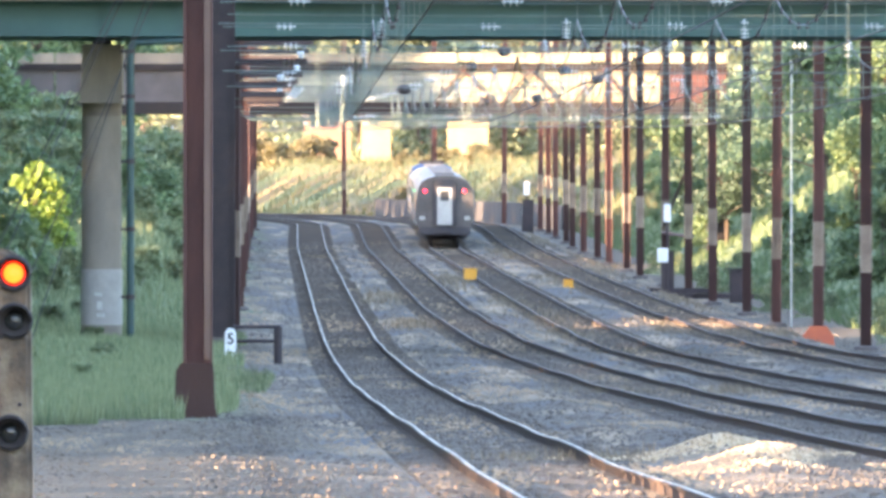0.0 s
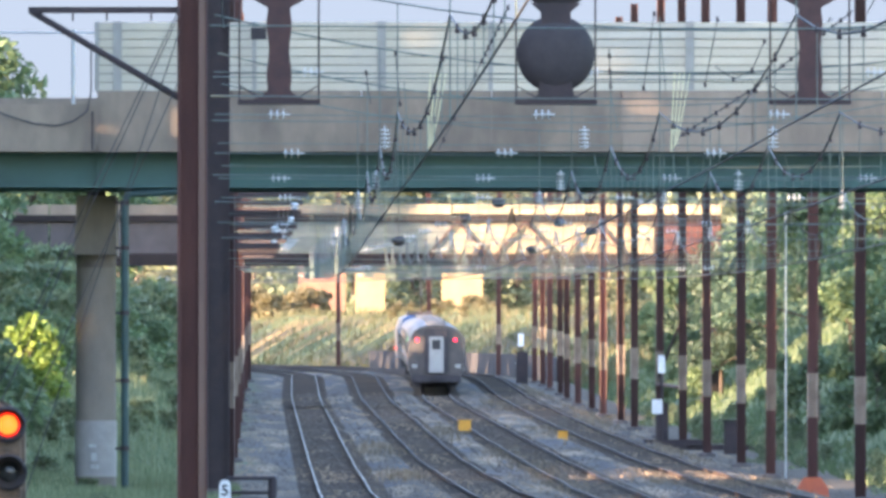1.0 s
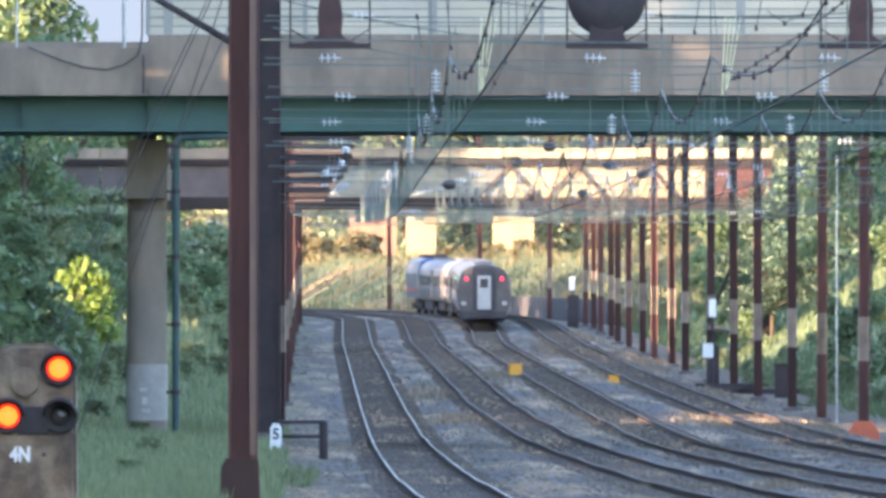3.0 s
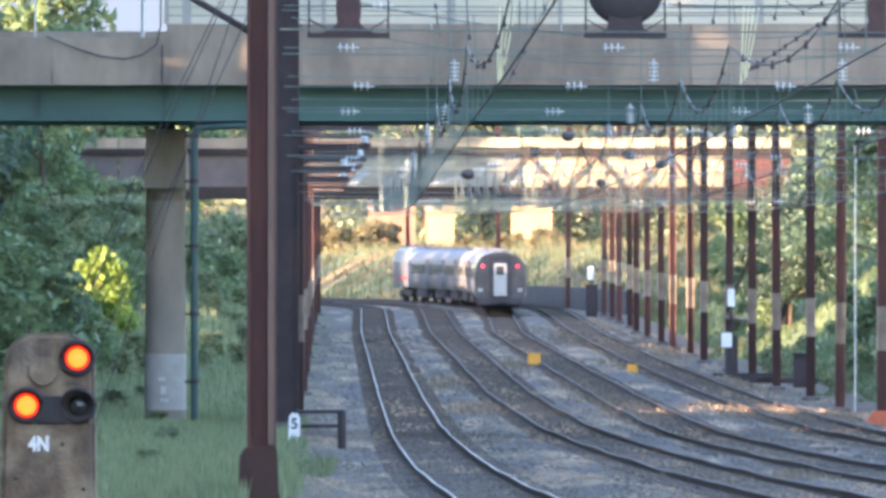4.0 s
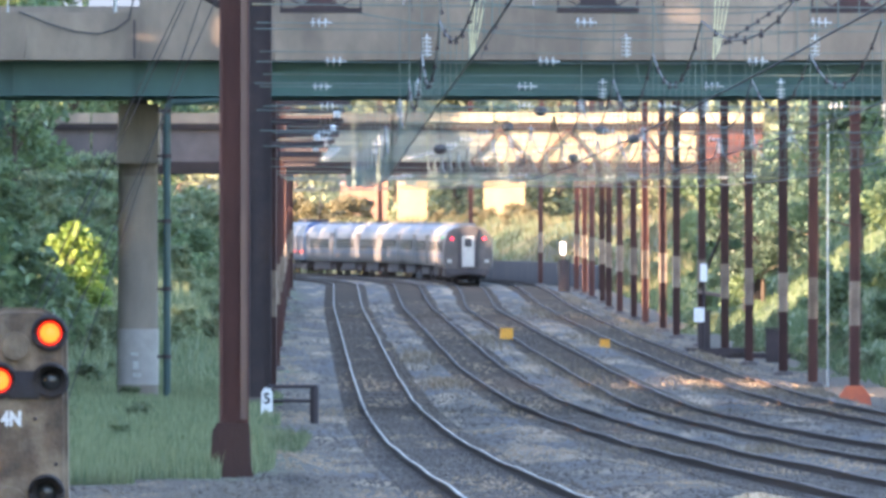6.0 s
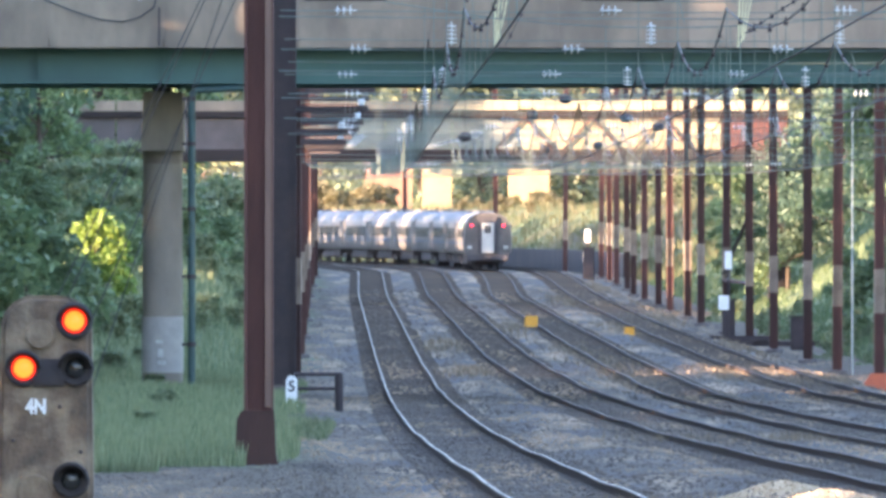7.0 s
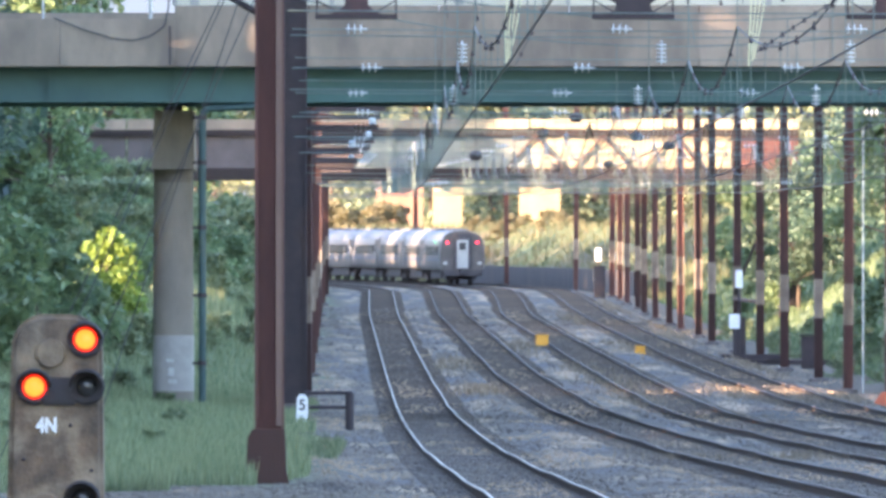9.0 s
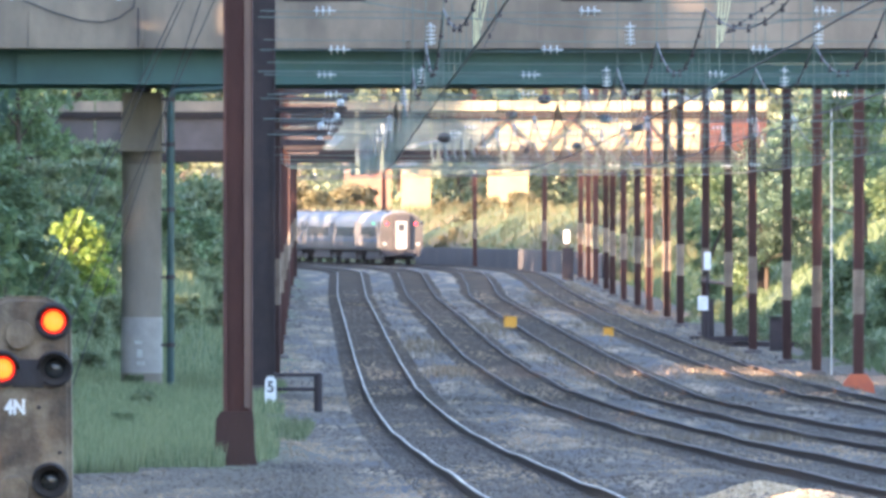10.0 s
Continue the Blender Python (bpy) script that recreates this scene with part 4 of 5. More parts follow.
def build_coach(tail):
    L = 25.0
    c = empty("passenger_coach", Matrix(), "stainless steel tubular passenger coach with red tail markers" if tail else "stainless steel tubular passenger coach with dark windows", "train car", "cars of the train")
    bm = bmesh.new()
    extrude_profile(bm, car_section(), -L / 2, L / 2)
    shade_smooth(part("body", bm, STEEL, c), 30)
    # roof sheet, slightly proud
    bm = bmesh.new()
    sec = [p for p in car_section(1.05, 3.87, 1.585) if p[1] > 3.05]
    extrude_profile(bm, sec, -L / 2 + 0.1, L / 2 - 0.1)
    shade_smooth(part("roof", bm, ROOFGREY, c), 40)
    for k in range(4):
        bm = bmesh.new()
        box(bm, (0, -9 + k * 6, 3.9), (1.1, 1.6, 0.16), bevel=0.05)
        part("roof_unit", bm, ROOFGREY, c)
    for sx in (-1, 1):
        bm = bmesh.new()
        box(bm, (sx * 1.575, 0, 2.42), (0.05, 17.5, 0.62), bevel=0.02)
        part("window_band", bm, UNDER, c, "dark window band")
        for k in range(10):
            bm = bmesh.new()
            box(bm, (sx * 1.59, -7.65 + k * 1.7, 2.42), (0.05, 1.35, 0.5), bevel=0.02)
            part("window", bm, WINDOW, c)
        for y in (-11.2, 11.2):
            bm = bmesh.new()
            box(bm, (sx * 1.575, y, 2.15), (0.06, 0.95, 2.0), bevel=0.02)
            part("side_door", bm, STEEL, c)
        bm = bmesh.new()
        box(bm, (sx * 1.59, 0, 1.78), (0.03, L - 0.6, 0.09))
        part("stripe", bm, BLUE, c, "thin dark blue stripe")
        for zz in (1.25, 1.4, 1.55):
            bm = bmesh.new()
            box(bm, (sx * 1.55, 0, zz), (0.06, L - 0.6, 0.05))
            part("corrugation", bm, STEEL, c)
    bm = bmesh.new()
    box(bm, (0, 0, 0.76), (2.5, 14.6, 0.68), bevel=0.08)
    part("underframe", bm, UNDER, c)
    for y in (-8.9, 8.9):
        tr = new("bogie")
        tr.parent = c
        tr.matrix_basis = Matrix.Translation((0, y, 0))
        bm = bmesh.new()
        for sx in (-1, 1):
            box(bm, (sx * 1.0, 0, 0.55), (0.18, 3.2, 0.34), bevel=0.05)
        box(bm, (0, 0, 0.62), (2.0, 0.6, 0.3), bevel=0.04)
        part("truck_frame", bm, UNDER, tr)
        for dy in (-1.3, 1.3):
            bm = bmesh.new()
            for sx in (-0.72, 0.72):
                lathe(bm, [(0.46, -0.065), (0.43, 0.06), (0.2, 0.065)], 20, Matrix.Translation((sx, dy, 0.46)) @ Matrix.Rotation(radians(90), 4, "Y"))
            rod(bm, (-0.75, dy, 0.46), (0.75, dy, 0.46), 0.08, 10)
            part("wheelset", bm, DARKSTEEL, tr)
    for e in (-1, 1):
        y = e * (L / 2)
        bm = bmesh.new()
        endsec = [(px * 0.985, 1.05 + (pz - 1.05) * 0.985) for px, pz in car_section()]
        extrude_profile(bm, endsec, y - 0.03, y + 0.03)
        part("end_wall", bm, ENDGREY, c, "dark grey end wall")
        bm = bmesh.new()
        box(bm, (0, y + e * 0.12, 2.36), (1.34, 0.26, 2.5), bevel=0.08)
        part("gangway", bm, UNDER, c, "dark rubber gangway frame")
        bm = bmesh.new()
        box(bm, (0, y + e * 0.27, 2.18), (0.80, 0.05, 2.0), bevel=0.02)
        d = part("end_door", bm, DOORMAT, c, "pale grey end door")
        bm = bmesh.new()
        box(bm, (0, y + e * 0.30, 2.74), (0.46, 0.02, 0.52), bevel=0.008)
        part("door_window", bm, WINDOW, d)
        bm = bmesh.new()
        box(bm, (0, y + e * 0.35, 0.92), (0.4, 0.7, 0.3), bevel=0.05)
        part("coupler", bm, UNDER, c)
        bm = bmesh.new()
        box(bm, (0, y + e * 0.02, 0.86), (2.7, 0.3, 0.42), bevel=0.04)
        part("end_sill", bm, UNDER, c)
    if tail:
        y = -L / 2
        for sx in (-1, 1):
            bm = bmesh.new()
            lathe(bm, [(0.12, 0), (0.11, 0.05), (0.05, 0.08)], 14, Matrix.Translation((sx * 1.05, y - 0.0, 3.0)) @ Matrix.Rotation(radians(90), 4, "X"))
            part("tail_lamp", bm, LAMP_RED, c, "lit red tail marker")
            bm = bmesh.new()
            box(bm, (sx * 1.2, y - 0.04, 1.55), (0.3, 0.08, 0.22), bevel=0.02)
            part("step_plate", bm, DOORMAT, c)
        bm = bmesh.new()
        box(bm, (-1.60, -6.2, 3.02), (0.06, 0.14, 0.14), bevel=0.02)
        part("side_lamp", bm, LAMP_GREEN, c, "lit green side indicator")
    return c


ENDGREY = material("end_wall_grey", (0.095, 0.082, 0.075), 0.55, 0.2, (0.065, 0.057, 0.053), 2.5)
DOORMAT = material("pale_door", (0.36, 0.355, 0.33), 0.6, 0, (0.30, 0.295, 0.28), 3, bump=0.05)


def build_loco():
    L = 20.0
    c = empty("electric_locomotive", Matrix(), "grey and blue electric locomotive with roof pantograph", "locomotive", "cars of the train")
    sec = [(-1.45, 1.1), (-1.5, 2.9), (-1.25, 3.75), (-0.8, 3.95), (0.8, 3.95), (1.25, 3.75), (1.5, 2.9), (1.45, 1.1)]
    bm = bmesh.new()
    extrude_profile(bm, sec, -L / 2 + 1.2, L / 2 - 1.2)
    part("body", bm, LOCOGREY, c)
    for e in (-1, 1):
        bm = bmesh.new()
        a = [bm.verts.new((x, e * (L / 2 - 1.2), z)) for x, z in sec]
        b = [bm.verts.new((x * 0.88, e * (L / 2 - (0.1 if z < 2.0 else 0.35 if z < 3 else 1.0)), z - (0.1 if z > 3 else 0))) for x, z in sec]
        for k in range(len(sec)):
            bm.faces.new((a[k], a[(k + 1) % len(sec)], b[(k + 1) % len(sec)], b[k]))
        bm.faces.new(b)
        bmesh.ops.recalc_face_normals(bm, faces=bm.faces)
        part("cab", bm, BLUE, c, "dark blue cab end")
        bm = bmesh.new()
        box(bm, (0, e * (L / 2 - 0.42), 2.95), (1.9, 0.3, 0.7), bevel=0.05)
        part("windscreen", bm, WINDOW, c)
        tr = new("bogie")
        tr.parent = c
        tr.matrix_basis = Matrix.Translation((0, e * 5.4, 0))
        bm = bmesh.new()
        for sx in (-1, 1):
            box(bm, (sx * 1.05, 0, 0.62), (0.2, 4.0, 0.5), bevel=0.06)
        part("truck_frame", bm, UNDER, tr)
        for dy in (-1.4, 1.4):
            bm = bmesh.new()
            for sx in (-0.72, 0.72):
                lathe(bm, [(0.56, -0.065), (0.53, 0.06), (0.2, 0.065)], 20, Matrix.Translation((sx, dy, 0.56)) @ Matrix.Rotation(radians(90), 4, "Y"))
            part("wheelset", bm, DARKSTEEL, tr)
    for sx in (-1, 1):
        bm = bmesh.new()
        box(bm, (sx * 1.5, 0, 1.75), (0.04, L - 3, 0.16))
        part("stripe", bm, REDDECAL, c)
    bm = bmesh.new()
    box(bm, (0, 0, 0.85), (2.2, 5.5, 0.7), bevel=0.08)
    part("equipment_box", bm, UNDER, c)
    bm = bmesh.new()
    box(bm, (0, 0, 4.05), (1.6, 8.0, 0.3), bevel=0.06)
    part("roof_equipment", bm, UNDER, c)
    p = new("pantograph")
    p.parent = c
    p.matrix_basis = Matrix.Translation((0, -6.0, 0))
    bm = bmesh.new()
    rod(bm, (0, 0.9, 4.0), (0, -0.9, 5.2), 0.05, 6)
    part("lower_arm", bm, DARKSTEEL, p)
    bm = bmesh.new()
    rod(bm, (0, -0.9, 5.2), (0, 0.7, 6.3), 0.04, 6)
    part("upper_arm", bm, DARKSTEEL, p)
    bm = bmesh.new()
    box(bm, (0, 0.7, 6.35), (1.7, 0.3, 0.06), bevel=0.02)
    part("contact_shoe", bm, DARKSTEEL, p)
    return c


TAIL0, SPEED, NCARS = 1130.0, 39.4, 9
# way along the third track
_path = [(trackx(2, d), d) for d in np.arange(1000, 2300, 2.0)]
_arc = np.concatenate([[0], np.cumsum([math.hypot(b[0] - a[0], b[1] - a[1]) for a, b in zip(_path, _path[1:])])])


def on_track(s):
    """Pose at the arc length s past 1000 m along the third track."""
    d = float(np.interp(s, _arc, [p[1] for p in _path]))
    e = 8.9
    da, db = d - e, d + e
    xa, xb = trackx(2, da), trackx(2, db)
    za, zb = railz(da), railz(db)
    return pose((xa + xb) / 2, d, (za + zb) / 2, math.degrees(math.atan2(zb - za, 2 * e)), 0, math.degrees(math.atan2(xa - xb, 2 * e)))


tail_car = build_coach(True)
CARS = [tail_car]
plain = build_coach(False)
CARS.append(plain)
for k in range(2, NCARS):
    CARS.append(copy_thing(plain, Matrix()))
LOCO = build_loco()


# ================= trees and growth =================
def leaf_cloud(rng, centre, radii, n, size, verts, faces):
    c = np.array(centre)
    for _ in range(n):
        d = rng.normal(size=3)
        d /= np.linalg.norm(d)
        p = c + d * np.array(radii) * (rng.random() ** 0.35)
        a = rng.normal(size=3)
        a /= np.linalg.norm(a)
        b = np.cross(a, rng.normal(size=3))
        b /= np.linalg.norm(b)
        s = size * (0.6 + 0.8 * rng.random())
        k = len(verts)
        verts += [tuple(p - a * s), tuple(p + b * s * 0.45), tuple(p + a * s), tuple(p - b * s * 0.45)]
        faces.append((k, k + 1, k + 2, k + 3))


def make_tree(seed, height, spread, leaf, label, n_clump=26, per=170, size=0.26, trunk_r=0.22, category="tree", name="tree", low=0.3):
    rng = np.random.default_rng(seed)
    t = empty(name, Matrix(), label, category, "trees beside the line")
    bm = bmesh.new()
    rod(bm, (0, 0, -0.5), (0, 0, height * 0.75), trunk_r, 9, trunk_r * 0.3)
    verts, faces = [], []
    for k in range(n_clump):
        q = low + (1 - low) * rng.random()
        z = height * q
        wmax = spread * (1.05 - 0.75 * max(0, (q - 0.45) / 0.55) ** 1.5) * (0.75 + 0.5 * rng.random())
        a = rng.random() * 6.283
        r = wmax * math.sqrt(rng.random())
        p = (r * math.cos(a), r * math.sin(a), z)
        rr = spread * (0.24 + 0.2 * rng.random())
        leaf_cloud(rng, p, (rr, rr, rr * 0.75), per, size, verts, faces)
        if k % 2 == 0:
            rod(bm, (0, 0, min(z * 0.7, height * 0.7)), p, trunk_r * 0.35, 6, trunk_r * 0.1)
    part("trunk", bm, BARK, t)
    raw_ob("crown", verts, faces, leaf, t)
    return t


def plant(master, spots):
    for k, (x, d, sc) in enumerate(spots):
        m = pose(x, d, ground(x, max(d, 0)) - 0.1, 0, 0, (k * 77) % 360)
        if k == 0:
            master.scale = (sc,) * 3
            master.matrix_basis = m @ Matrix.Diagonal((sc, sc, sc, 1))
        else:
            o = copy_thing(master, m)
            o.scale = (sc,) * 3


rnd = random.Random(5)
oak = make_tree(1, 13, 5.0, LEAF_DARK, "broad dark-green leafy tree on the bank", 38, 230, 0.23)
ash = make_tree(2, 11, 3.6, LEAF_MID, "mid-green leafy tree on the bank", 30, 130, 0.265)
bush = make_tree(3, 3.2, 1.7, LEAF_MID, "dense mid-green shrub of the undergrowth and the unseen shading hedge", 22, 100, 0.155, 0.06, "shrub", "shrub", 0.12)
bright = make_tree(4, 3.4, 1.3, LEAF_LIGHT, "bright yellow-green sunlit shrub on the bank", 22, 90, 0.15, 0.05, "shrub", "shrub", 0.2)


def lx(d, off):
    return trackx(0, d) - off


# woods added along the left, mostly out of view, to shade the line
wood = make_tree(9, 14, 5.2, LEAF_DARK, "tall dark-green tree beyond the bank, added to cast shade", 40, 32, 0.95, 0.3, low=0.08)
belt = []
d = -140.0
while d < 940:
    h = 1.75 if d < 600 else 1.75 - 0.25 * (d - 600) / 300
    # clearings through which low sun comes
    if not (158 < d < 220 or 638 < d < 678 or 798 < d < 824):
        belt.append((lx(max(d, 0), rnd.uniform(33, 41)), d, h * rnd.uniform(0.98, 1.2)))
    d += rnd.uniform(6.5, 9)
# three more out of view, closing a gap that let sun onto the tracks
belt += [(lx(608, 37), 608, 1.95), (lx(616, 35), 616, 1.95), (lx(624, 37), 624, 1.95)]
# tall unseen trees, added to keep the sun off the far bridge's near end
belt += [(-27.5 - 1.5 * (k % 2), 1034 + 3.2 * k, 0.95) for k in range(10)] + [(-33, 1033, 1.1), (-33, 1037, 1.1), (-33, 1041, 1.1), (-33, 1048, 1.1)]
# lower shading belt along the curve, gaps left for sun on the train
d = 1064.0
while d < 1760:
    if not (1288 < d < 1312 or 1396 < d < 1417 or 1498 < d < 1507 or 1526 < d < 1534):
        h = rnd.uniform(0.54, 0.66) if d < 1560 else rnd.uniform(0.42, 0.50)
        belt.append((lx(d, rnd.uniform(19, 22)), d, h))
    d += rnd.uniform(6, 9) * (1 if d < 1420 else 0.75)
# the wooded skyline beyond the curve, distance haze put into its leaf colour
skyline = make_tree(10, 12, 4.6, LEAF_HAZE, "olive tree on the wooded skyline, paled for distance haze", 36, 110, 0.34, low=0.1)
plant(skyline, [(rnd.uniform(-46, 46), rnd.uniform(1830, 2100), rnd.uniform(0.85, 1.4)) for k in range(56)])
plant(wood, belt)
plant(oak, [(-16.4, 600, 0.66), (-17.0, 624, 0.8), (-18.0, 612, 0.9), (-16.6, 650, 0.85), (-18.0, 640, 0.9), (-18.2, 700, 0.8), (-21, 760, 0.9), (-22, 820, 0.9)]
      + [(18.9, 1036, 0.55), (21.4, 1030, 0.6), (23.8, 1038, 0.65)]
      + [(trackx(3, d) + rnd.uniform(24, 34), d, rnd.uniform(0.7, 1.0)) for d in (700, 800, 900, 1000, 1100, 1200, 1330, 1470)])
plant(ash, [(-17.2, 720, 0.95), (-14.6, 850, 0.8), (-17.5, 930, 0.8), (-12.0, 1075, 0.85), (-15.5, 1082, 0.9), (-19.4, 1110, 1.3), (-11.2, 1090, 0.62), (-13, 1140, 0.8), (-15, 1150, 0.9), (-14, 1230, 0.7), (-16, 1240, 1.0)]
      + [(trackx(3, d) + rnd.uniform(9, 17), d, rnd.uniform(0.45, 0.8)) for d in (650, 690, 720, 770, 790, 850, 910, 970, 1010, 1075, 1150, 1220)]
      + [(trackx(3, d) + rnd.uniform(17, 26), d, rnd.uniform(0.6, 0.95)) for d in (740, 830, 870, 950, 1040, 1120, 1180, 1260, 1300, 1400, 1450, 1560)])
# 36 shrubs near x -14: unseen hedge added to shade the near ground
plant(bush, [(-12.6, 578, 1.2), (-13.6, 590, 1.3), (-11.9, 566, 1.0), (-12.2, 604, 1.2), (-11.2, 630, 1.1)] + [(-14 + 0.9 * (k % 2), 176 + 2.0 * k, (0.70 if k < 6 else 0.85) + 0.05 * (k % 3)) for k in range(36)] + [(lx(d, rnd.uniform(6, 14)), d, rnd.uniform(0.4, 0.8)) for d in range(716, 860, 6)] + [(lx(d, rnd.uniform(9.0, 15)), d, rnd.uniform(0.35, 0.6)) for d in range(650, 716, 5)]
      + [(trackx(3, d) + rnd.uniform(8, 15), d, rnd.uniform(0.5, 1.1)) for d in
         (600, 615, 640, 665, 690, 710, 730, 745, 760, 780, 800, 825, 850, 880, 940, 990, 1050, 1110, 1170, 1240, 1310, 1380, 1440)])
fill = make_tree(6, 2.6, 1.6, GRASS, "pale green undergrowth bush on the bank", 20, 70, 0.17, 0.05, "shrub", "shrub", 0.1)
plant(fill, [(lx(d, rnd.uniform(5.5, 13)), d, rnd.uniform(0.6, 1.2)) for d in range(730, 1060, 7)] + [(lx(d, rnd.uniform(5.2, 13)), d, rnd.uniform(0.2, 0.45)) for d in range(600, 725, 4)]
      + [(lx(d, rnd.uniform(6, 12)), d, rnd.uniform(0.10, 0.26)) for d in range(400, 580, 6)])
plant(bright, [((244 - 784) / (F / 672), 672, 0.88), ((284 - 784) / (F / 680), 680, 0.42), ((216 - 784) / (F / 680), 680, 0.4)])


def build_grass(name, n, place, leaf, h0, h1, label, seed):
    rng = random.Random(seed)
    v, f = [], []
    while len(f) < n:
        x, d = place(rng)
        z = ground(x, d)
        a = rng.uniform(0, math.pi)
        h = rng.uniform(h0, h1)
        w = rng.uniform(0.3, 1.0) * (0.02 if d < 450 else 0.035 if d < 650 else 0.06)
        k = len(v)
        lean = rng.uniform(-0.3, 0.3) * h
        v += [(x - w * math.cos(a), d - w * math.sin(a), z - 0.03), (x + w * math.cos(a), d + w * math.sin(a), z - 0.03), (x + lean, d + lean * 0.4, z + h)]
        f.append((k, k + 1, k + 2))
    tagged(raw_ob(name, v, f, leaf), label, "grass", kind="stuff")


def near_left(r):
    d = 296 + 330 * r.random() ** 1.3
    return lx(d, 3.4 + 1.2 * noise.noise(Vector((d * 0.06, 2, 8))) + 10.5 * r.random() ** 1.3 + (2.0 if d < 306 else 0)), d


build_grass("grass", 170000, near_left, GRASS, 0.08, 0.42, "tall green weeds covering the bank", 1)
build_grass("grass", 60000, lambda r: (lambda d: (lx(d, r.uniform(3.6, 16)), d))(575 + 375 * r.random() ** 1.8), GRASS, 0.12, 0.5, "tall green weeds covering the bank", 2)
build_grass("grass", 40000, lambda r: (lambda d: (trackx(3, d) + r.uniform(5.5, 18), d))(r.uniform(560, 1350)), BANKGRASS, 0.12, 0.45, "tall green weeds on the far bank", 3)
build_grass("dry_grass", 30000, lambda r: (lambda d: (trackx(3, d) + r.uniform(5.5, 20), d))(r.uniform(1300, 1950)), DRYGRASS, 0.2, 0.8, "dry yellow-green grass on the curve bank", 4)


# ================= far buildings =================
def build_house(x, d, w, dep, h, wall, label, rows=3, cols=4, zbase=None):
    z = (ground(x, d) if zbase is None else zbase)
    b = empty("building", pose(x, d, z), label, "building", "buildings beyond the curve")
    bm = bmesh.new()
    box(bm, (0, 0, h / 2 - 2), (w, dep, h + 4))
    part("wall", bm, wall, b)
    bm = bmesh.new()
    box(bm, (0, 0, h + 0.2), (w + 0.5, dep + 0.5, 0.4))
    part("roof", bm, SLATE, b)
    for r in range(rows):
        for c in range(cols):
            bm = bmesh.new()
            box(bm, (-w / 2 + w * (c + 0.5) / cols, -dep / 2 - 0.02, h * (r + 0.55) / rows), (w / cols * 0.4, 0.08, h / rows * 0.45))
            part("window", bm, WINDOW, b)
    return b


def at(px, d):
    return (px - 784) / (F / d)


build_house(at(845, 1790), 1790, 2.5, 6, 4.2, CREAM, "tall narrow cream-rendered building lit by the sun", 0, 0)
build_house(at(1008, 1770), 1770, 3.4, 6, 4.0, CREAM, "cream-rendered building lit by the sun", 0, 0)
build_house(at(760, 1820), 1820, 4.0, 6, 4.0, BRICK, "brown brick building beyond the bank", 0, 0)
brush = make_tree(7, 2.8, 1.8, BRUSH, "brownish dry brush along the top of the bank", 20, 70, 0.24, 0.05, "shrub", "shrub", 0.1)
plant(brush, [(at(px, d), d, rnd.uniform(0.45, 0.95) if px < 800 else rnd.uniform(0.25, 0.55)) for px, d in
              [(rnd.uniform(600, 770), rnd.uniform(1770, 1810)) for k in range(14)] + [(rnd.uniform(890, 1180), rnd.uniform(1640, 1740)) for k in range(20)] + [(1046, 1745), (1062, 1740), (1034, 1750), (884, 1760), (896, 1755), (972, 1750), (1050, 1735), (1075, 1730)]])
weeds = make_tree(8, 1.2, 0.8, GRASS, "leafy green weeds in the long grass", 14, 36, 0.09, 0.02, "weeds", "weeds", 0.05)
plant(weeds, [(lx(d, rnd.uniform(3.8, 12)), d, rnd.uniform(0.18, 0.36)) for k, d in enumerate([rnd.uniform(312, 560) for k in range(70)])]
      + [(rnd.uniform(-2.5, -1.7), d, rnd.uniform(0.15, 0.28)) for d in (395, 405, 415, 430)]
      + [(trackx(3, d) + rnd.uniform(4.2, 8), d, rnd.uniform(0.4, 0.9)) for d in [rnd.uniform(560, 1000) for k in range(40)]])
build_grass("grass", 1500, lambda r: (r.uniform(-2.6, -1.4), r.uniform(385, 450)), GRASS, 0.06, 0.3, "weeds at the foot of the pole", 8)


# dry tufts on the crests between and beside the tracks: centre and spread along the line
TUFTS = [(1.5, 796, 16), (4.4, 888, 22), (6.4, 780, 18), (6.9, 712, 22), (7.2, 640, 14), (10.3, 668, 18), (12.0, 650, 12),
         (13.3, 652, 12), (5.4, 406, 4), (7.2, 400, 4), (2.6, 240, 2), (11.2, 1212, 40), (8.4, 1096, 30), (12.5, 1046, 40), (9.3, 888, 20), (2.2, 680, 10), (11.6, 960, 30), (12.6, 800, 20)]


def on_tufts(r):
    x, d, w = r.choice(TUFTS)
    return x + r.gauss(0, 0.55), d + r.gauss(0, w * 1.1)


build_grass("dry_grass", 9000, on_tufts, STRAW, 0.04, 0.20, "low straw-coloured dry weeds between the tracks", 15)


# plain hazy sky low over the distance
backdrop = raw_ob("backdrop", [(-450, 2900, -30), (450, 2900, -30), (450, 2900, 330), (-450, 2900, 330)], [(0, 1, 2, 3)], SKYHAZE)
tagged(backdrop, "pale blue hazy evening sky beyond the trees", "sky", kind="structure")


